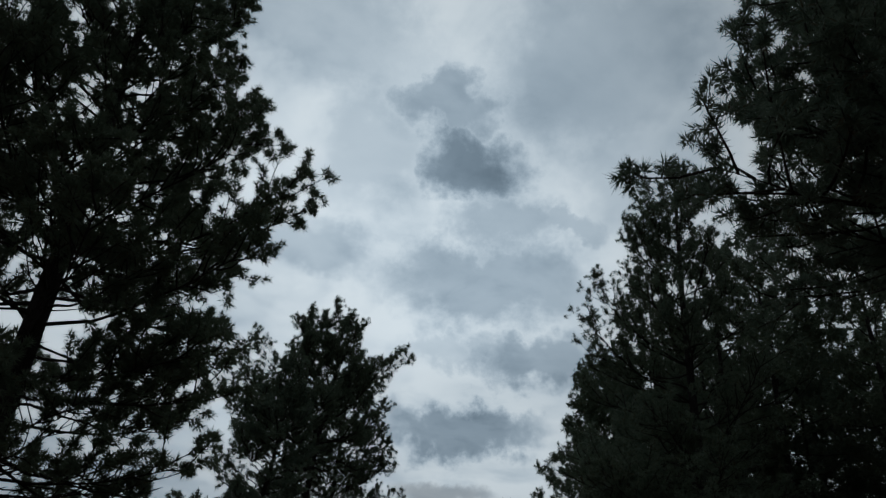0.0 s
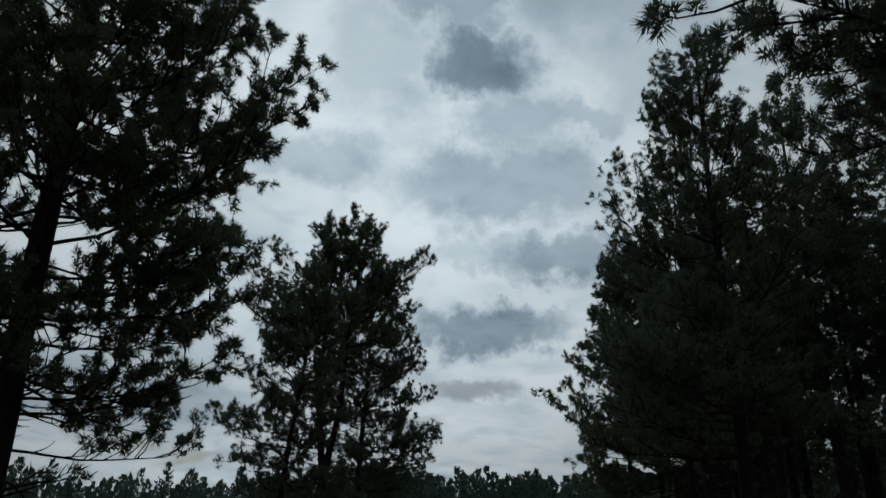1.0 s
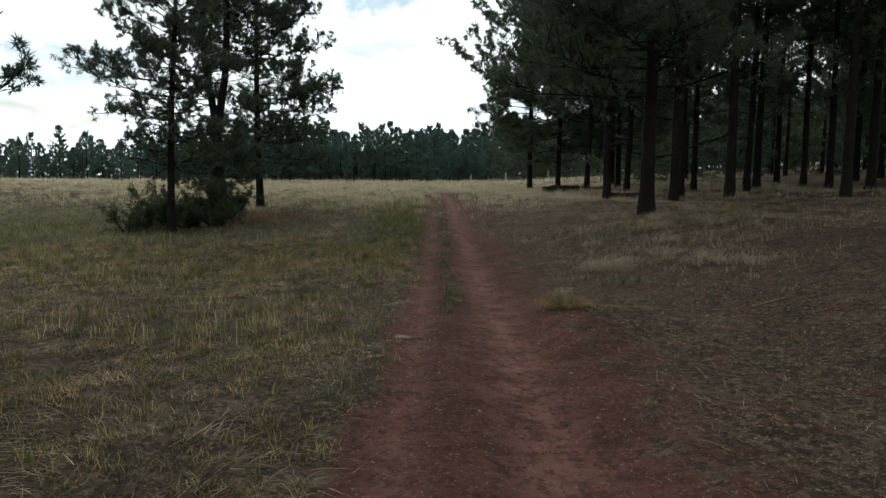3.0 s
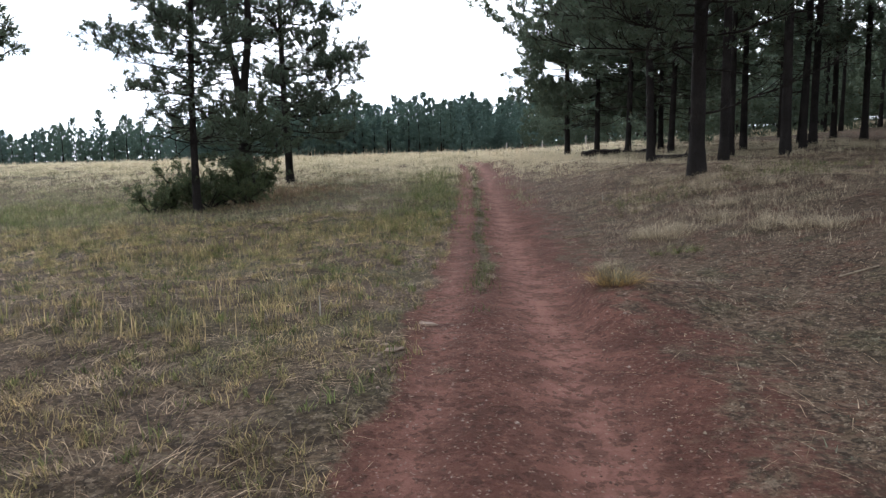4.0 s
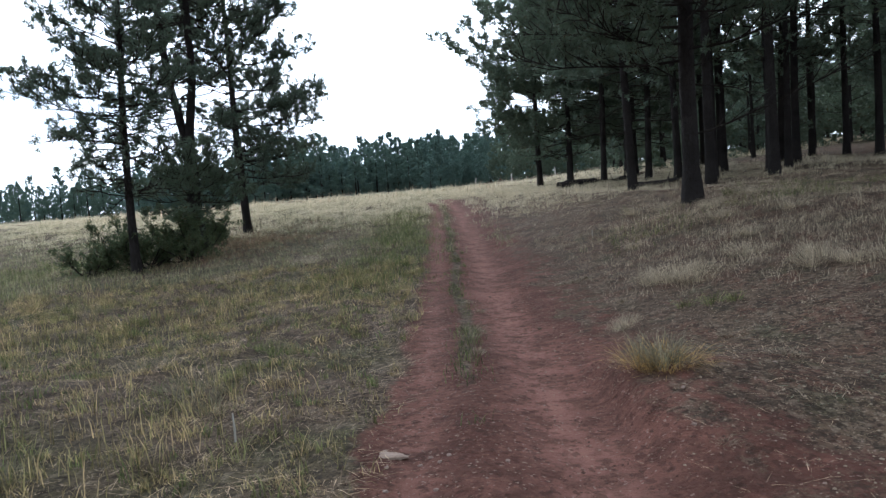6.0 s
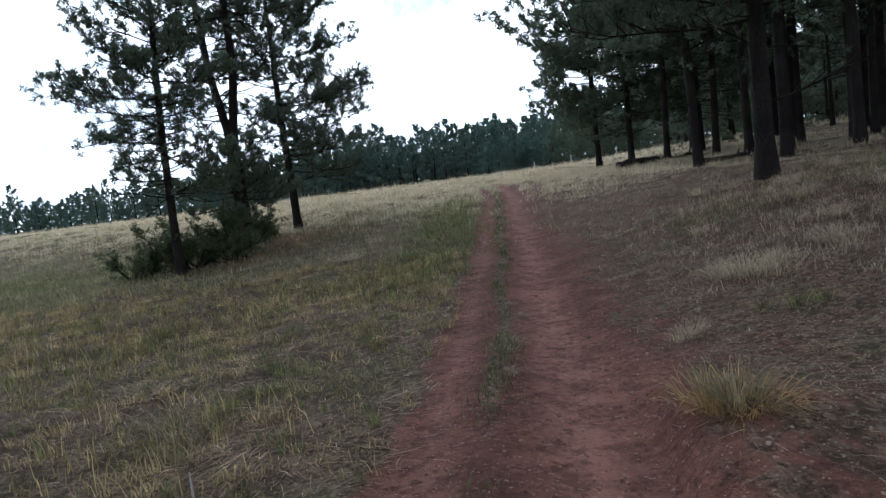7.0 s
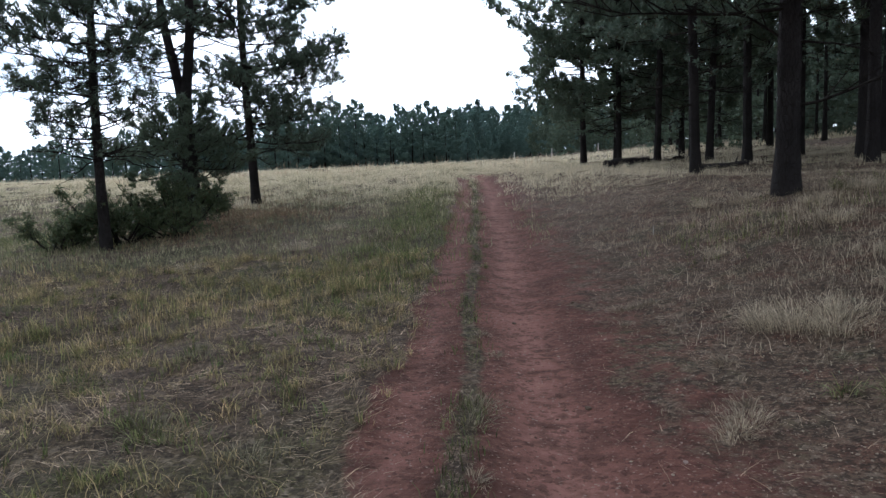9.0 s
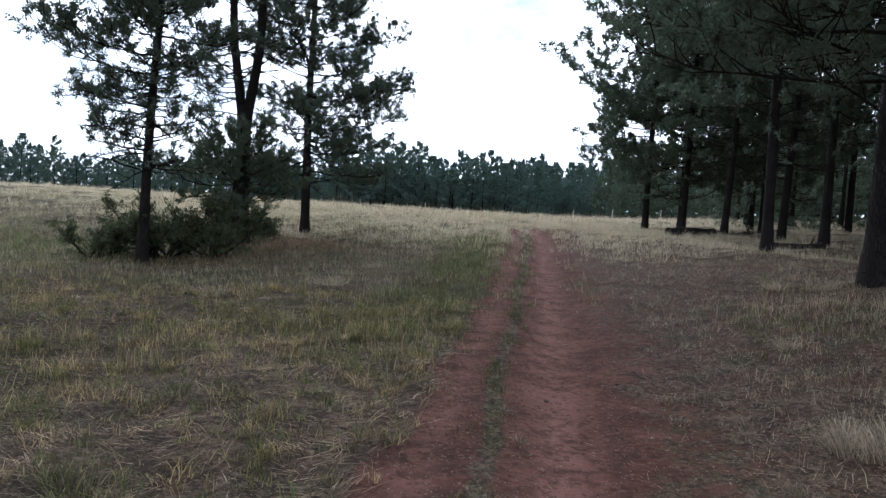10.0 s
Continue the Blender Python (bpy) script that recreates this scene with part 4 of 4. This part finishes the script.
# ---------------------------------------------------------------- bunch grass
def tuft_mesh(seed, blades_in, tall, reach, wide, mat, foot_share=0.25):
    """A clump of arching blades that springs from one crown."""
    r = np.random.default_rng(seed)
    a = r.uniform(0, 2 * math.pi, blades_in)
    h = tall * r.uniform(0.25, 1.15, blades_in)
    out = reach * np.sqrt(r.uniform(0.02, 1.0, blades_in))
    foot = foot_share * reach * np.sqrt(r.uniform(0, 1, blades_in))
    curl = r.normal(size=blades_in) * 0.28 * h
    way2 = np.stack([np.cos(a), np.sin(a), np.zeros_like(a)], -1)
    side = np.stack([-np.sin(a), np.cos(a), np.zeros_like(a)], -1) * wide * 0.5
    z = np.array([0, 0, 1.0])
    heart = r.normal(size=(5, 2)) * 0.22 * reach
    p0 = way2 * foot[:, None] - z * 0.03
    p0[:, :2] = p0[:, :2] * 0.75 + heart[r.integers(0, 5, blades_in)]
    turned = side / (wide * 0.5) * curl[:, None]
    p1 = p0 + way2 * (out * 0.25)[:, None] + z * (h * 0.55)[:, None]
    p2 = p0 + way2 * (out * 0.62)[:, None] + z * (h * 0.95)[:, None] + turned * 0.4
    p3 = p0 + way2 * out[:, None] * 1.05 + z * (h * r.uniform(0.45, 1.15, blades_in))[:, None] + turned
    v = np.stack([p0 - side, p0 + side, p1 + side, p1 - side, p2 + side * 0.6, p2 - side * 0.6, p3], 1).reshape(-1, 3)
    i = np.arange(blades_in)[:, None] * 7
    return mesh_of("grass_tuft", v, [np.concatenate([i + np.array([[0, 1, 2, 3]]), i + np.array([[3, 2, 4, 5]])]), i + np.array([[5, 4, 6]])], mat, False)


TUFTS = {
    "bank": (tuft_mesh(1, 300, 0.20, 0.24, 0.0030, BUNCH, 0.5), "wiry bunch grass clump with yellow base on the cut bank"),
    "pale": (tuft_mesh(2, 300, 0.16, 0.27, 0.0032, PALEGREY, 0.75), "pale dry bunch grass clump on needle litter"),
    "grey": (tuft_mesh(3, 110, 0.07, 0.14, 0.005, GREY, 0.5), "low grey-green grass clump on bare soil"),
    "fresh": (tuft_mesh(4, 70, 0.13, 0.18, 0.005, FRESH, 0.5), "fresh green grass tuft among dry grass"),
    "mixed": (tuft_mesh(5, 170, 0.11, 0.22, 0.0035, BUNCH, 0.6), "yellowing grass tuft with curled dry tips"),
}


def tuft(kind, x, y, turn=0.0, scale=1.0):
    me, label = TUFTS[kind]
    ob = new("grass_tuft", me)
    ob.matrix_world = pose(x, y, hz(x, y), 0, 0, turn) @ Matrix.Diagonal((scale, scale, scale, 1))
    tagged(ob, label, "grass tuft", "bunch grass of the meadow")


clump = empty("grass_tuft", pose(2.12, 10.0, hz(2.12, 10.0) + 0.01, 0, 0, 20))
part("wiry_grass", TUFTS["bank"][0], clump, "wiry grey-green outer grass")
part("straw_base", tuft_mesh(7, 420, 0.115, 0.27, 0.0038, grass_material("ochre_straw", (0.50, 0.33, 0.13), (0.32, 0.21, 0.08), 0.4, 6.0), 0.75), clump, "ochre dead straw at the foot")
tagged(clump, TUFTS["bank"][1], "grass tuft", "bunch grass of the meadow")
for x, y, s in ((2.5, 11.95, 0.45), (2.62, 12.1, 0.5), (3.43, 13.6, 0.8), (3.62, 13.45, 1.15), (3.8, 13.25, 1.0), (3.95, 13.5, 0.8), (3.5, 13.8, 0.8), (4.6, 12.5, 0.8), (4.6, 13.75, 1.1), (4.82, 12.2, 0.9), (4.85, 12.8, 1.0), (5.0, 11.8, 0.9),
                (5.5, 16.3, 1.1), (5.2, 19.3, 1.0), (5.66, 18.9, 1.1), (6.0, 17.6, 0.9), (6.8, 17.9, 1.0), (4.2, 16.4, 0.8), (5.1, 14.6, 0.9), (6.2, 15.4, 1.0), (-1.14, 22.5, 1.0), (-1.35, 19.7, 1.1), (-2.6, 18.3, 1.0)):
    tuft("pale", x, y, x * 97 % 360, s)
for x, y, s in ((2.66, 14.86, 0.8), (2.76, 14.88, 0.9), (2.86, 14.9, 0.9), (2.96, 14.93, 0.8), (3.05, 14.95, 0.7), (2.75, 12.3, 0.8), (2.62, 14.34, 0.7), (1.43, 13.78, 0.7), (1.16, 11.6, 0.8), (1.35, 14.4, 0.7), (2.95, 10.1, 0.8), (2.2, 10.4, 0.8), (3.3, 9.4, 0.9), (2.9, 13.0, 0.9), (3.1, 11.1, 0.9), (0.62, 8.3, 0.5), (2.0, 9.0, 0.45)):
    tuft("grey", x, y, x * 131 % 360, s)
for x, y, s in ((3.4, 12.1, 1.1), (3.2, 12.25, 0.8), (3.55, 12.0, 0.8), (5.27, 19.7, 1.2), (6.6, 18.0, 1.3), (-0.66, 12.28, 1.0), (-0.5, 12.2, 0.7), (-0.79, 12.43, 0.8), (-0.06, 15.3, 0.9), (-1.6, 13.4, 0.9), (0.2, 17.2, 0.9), (-2.9, 14.6, 1.0), (1.62, 17.5, 0.6), (1.75, 19.2, 0.6)):
    tuft("fresh", x, y, x * 71 % 360, s)
for x, y, s in ((1.17, 12.35, 0.8), (1.25, 12.6, 0.7), (-0.49, 12.26, 1.1), (-0.93, 11.04, 1.2), (-1.2, 11.3, 1.0), (-0.7, 10.7, 1.0), (-1.7, 12.2, 1.0), (0.1, 11.9, 0.8), (-0.9, 13.9, 1.0), (-2.2, 15.6, 1.1), (-0.3, 16.2, 1.0), (-1.3, 17.1, 1.1), (0.3, 14.6, 0.7), (-1.5, 9.6, 0.9), (-0.75, 8.2, 0.9), (-3.3, 12.8, 1.1), (-3.9, 16.2, 1.1)):
    tuft("mixed", x, y, x * 53 % 360, s)


# ---------------------------------------------------------------- stones, clods, sticks and logs
def stone_mesh(seed, size, rough=0.22, rings=2, mat=None):
    bm = bmesh.new()
    bmesh.ops.create_icosphere(bm, subdivisions=rings, radius=1.0)
    r = random.Random(seed)
    shift = Vector((r.uniform(0, 50), r.uniform(0, 50), r.uniform(0, 50)))
    for v in bm.verts:
        k = 1 + rough * (noise.noise(v.co * 1.3 + shift) * 1.6 + noise.noise(v.co * 3.1 + shift) * 0.7)
        c = v.co * k
        c.z = max(-0.55, min(0.72, c.z))
        v.co = Vector((c.x * size[0], c.y * size[1], c.z * size[2]))
    me = bpy.data.meshes.new("stone")
    bm.to_mesh(me)
    bm.free()
    me.materials.append(mat or STONE)
    return me


def stone(me, x, y, turn, label, name="stone", category="stone", lift=0.0):
    ob = new(name, me)
    low = min(v.co.z for v in me.vertices)
    ob.matrix_world = pose(x, y, hz(x, y) - low * 0.6 + lift, 0, 0, turn)
    tagged(ob, label, category, "stones on the trail")


stone(stone_mesh(1, (0.072, 0.040, 0.017), 0.3, 3), 0.29, 8.74, 20, "flat pale sandstone slab lying on the red trail")
stone(stone_mesh(2, (0.075, 0.032, 0.016), 0.25, 3), 0.50, 9.40, -25, "flat pale tan stone on the trail edge")
stone(stone_mesh(3, (0.032, 0.022, 0.013), 0.3, 2), 0.22, 8.86, 60, "small pale stone beside a sandstone slab")
r = np.random.default_rng(8)
small = [stone_mesh(10 + k, (0.014, 0.011, 0.008), 0.35, 2, PEBBLE) for k in range(4)]
for x, y in ((0.62, 8.75), (0.55, 8.45), (0.48, 9.02), (0.70, 8.98), (0.36, 8.1), (0.75, 8.25), (1.72, 8.3), (1.95, 9.2), (2.05, 9.55), (0.58, 7.7), (0.95, 7.5), (1.65, 7.4), (0.25, 7.95), (2.75, 9.9), (1.85, 10.9), (2.15, 11.7), (1.05, 9.2), (3.7, 9.3), (3.3, 8.9), (3.9, 9.7)):
    stone(small[int(r.integers(4))], x, y, r.uniform(0, 360), "small reddish pebble on the trail")
for k in range(16):
    x, y = (0.29, 8.74) if k < 9 else (0.52, 9.30)
    stone(small[int(r.integers(4))], x + r.normal(0, 0.11), y + r.normal(0, 0.09), r.uniform(0, 360), "small pale chip of broken stone on the trail edge")
clod = [stone_mesh(20 + k, (0.022, 0.018, 0.015), 0.4, 2, CONE) for k in range(3)]
for x, y in ((3.49, 17.9), (2.55, 11.95), (1.9, 12.6), (1.7, 14.9), (2.35, 15.4), (2.3, 18.9), (4.4, 15.2)):
    stone(clod[int(r.integers(3))], x, y, r.uniform(0, 360), "dark brown pine cone lying on the ground", "pine_cone", "pine cone")


def scatter(name, seed, n, x0, x1, y0, y1, weight, small, large, mat, label):
    """Countless little stones or clods, as one mesh."""
    r = np.random.default_rng(seed)
    x, y = r.uniform(x0, x1, n), r.uniform(y0, y1, n)
    ok = r.uniform(size=n) < weight(x, y, x - trail_x(y))
    x, y = x[ok], y[ok]
    k = len(x)
    s = small + (large - small) * r.uniform(0, 1, k) ** 2.5
    octa = np.array([[1, 0, 0], [0, 1, 0], [-1, 0, 0], [0, -1, 0], [0, 0, 0.7], [0, 0, -0.5]], float)
    v = np.stack([x, y, height(x, y)], -1)[:, None] + s[:, None, None] * octa[None] * r.uniform(0.6, 1.5, (k, 6, 1))
    f = np.array([[0, 1, 4], [1, 2, 4], [2, 3, 4], [3, 0, 4], [1, 0, 5], [2, 1, 5], [3, 2, 5], [0, 3, 5]])
    me = mesh_of(name, v.reshape(-1, 3), (np.arange(k)[:, None, None] * 6 + f[None]).reshape(-1, 3), mat, False)
    tagged(new(name, me), label, name, kind="stuff")


scatter("gravel", 9, 7500, -0.3, 3.4, 4.5, 19, lambda x, y, d: bare(x, y) * (0.25 + 0.75 * np.exp(-((d + 0.45) / 0.4) ** 2) + 0.5 * ease(0.4, 0.9, d)),
        0.0025, 0.008, PEBBLE, "fine reddish and pale gravel scattered on the dirt trail")
scatter("bark_chips", 29, 17000, 1.2, 7.5, 6, 16, lambda x, y, d: 0.10 * ease(0.3, 0.6, d) + 0.5 * ease(0.8, 1.4, d), 0.003, 0.011, STICK, "pale bits of bark and straw strewn over the litter")
scatter("soil_clods", 19, 11000, -0.5, 4.5, 4.5, 17, lambda x, y, d: bare(x, y) * 0.3 + 0.6 * np.exp(-((d - 0.75) / 0.3) ** 2) + 0.3 * np.exp(-((d + 0.75) / 0.2) ** 2) + 0.15 * ease(0.8, 1.2, d),
        0.003, 0.013, CLOD, "dark crumbs of red soil along the trail edges")


def log(name, a, b, radius, label, mat, seed, snags=0, lift=0.0):
    """A fallen stem between two places on the ground, with broken stubs."""
    r = np.random.default_rng(seed)
    n = 9
    t = np.linspace(0, 1, n)
    x, y = a[0] + (b[0] - a[0]) * t, a[1] + (b[1] - a[1]) * t
    bend = np.sin(t * 3.1) * 0.06 * math.dist(a, b) * r.uniform(-1, 1)
    x = x + bend * 0.5
    z = height(x, y) + radius * 0.75 + lift * t
    pts = np.stack([x, y, z], -1)
    foot = Vector((float(x[0]), float(y[0]), hz(x[0], y[0])))
    w2 = Wood()
    w2.tube(pts - np.array(foot), radius * (1 - 0.35 * t) * r.uniform(0.92, 1.08, n), 10, 0.08, r)
    ends = np.array([pts[0], pts[0] - (pts[1] - pts[0]) * 0.02]) - np.array(foot)
    w2.tube(ends, [radius, 0.002], 10)
    ends = np.array([pts[-1], pts[-1] + (pts[-1] - pts[-2]) * 0.02]) - np.array(foot)
    w2.tube(ends, [radius * 0.65, 0.002], 10)
    for k in range(snags):
        s = r.integers(2, n - 1)
        line = bow(pts[s] - np.array(foot), r.uniform(0, 6.28), radians(r.uniform(15, 75)), r.uniform(0.2, 0.6), 0.2, r, 4, 0.2)
        w2.tube(line, np.linspace(radius * 0.35, 0.004, 4), 5)
    ob = new(name, w2.mesh(name, mat))
    ob.location = foot
    return tagged(ob, label, name.split("_")[-1])


log("fallen_log", (6.5, 30.9), (8.2, 32.0), 0.15, "dark rotting log lying at the forest edge", BARK, 1)
log("fallen_log", (8.2, 27.8), (9.5, 27.2), 0.10, "dark fallen log between pine trunks", BARK, 2, 2)
log("fallen_log", (8.9, 33.8), (10.6, 35.2), 0.12, "long dark fallen log deep in the wood", BARK, 3, 2)
log("fallen_branch", (5.35, 23.9), (6.3, 23.8), 0.03, "pale dead branch with broken twigs on the grass", STICK, 4, 4)
log("fallen_stick", (3.96, 9.92), (4.26, 9.88), 0.009, "tan stick lying on needle litter", STICK, 5)
# a small sapling, built from the log shape with upright snags
log("fallen_branch", (5.7, 27.6), (6.0, 28.3), 0.02, "small shrubby sapling shown as bare upright twigs", STICK, 10, 5)


def stalk(x, y, tall, label):
    w2 = Wood()
    w2.tube([(0, 0, -0.03), (0.004, 0, tall * 0.5), (0.0, 0.006, tall)], [0.006, 0.006, 0.004], 6)
    ob = new("dry_stalk", w2.mesh("dry_stalk", POST))
    ob.matrix_world = pose(x, y, hz(x, y))
    tagged(ob, label, "stalk")


stalk(-0.40, 9.95, 0.17, "short whitish dry stalk upright in the grass")
stalk(4.08, 18.3, 0.12, "small whitish dry stalk on the needle litter")


def post(x, y, tall):
    w2 = Wood()
    w2.tube([(0, 0, -0.3), (0, 0, tall * 0.5), (0.01, 0, tall), (0.01, 0, tall + 0.01)], [0.06, 0.058, 0.055, 0.004], 8, 0.04, np.random.default_rng(3))
    ob = new("fence_post", w2.mesh("fence_post", POST))
    ob.matrix_world = pose(x, y, hz(x, y))
    tagged(ob, "short pale weathered post at the meadow edge", "post", "posts at the meadow edge")


for x, y in ((9.3, 84.1), (13.4, 83.5), (18.3, 82.5), (23.5, 81.1)):
    post(x, y, 1.1)
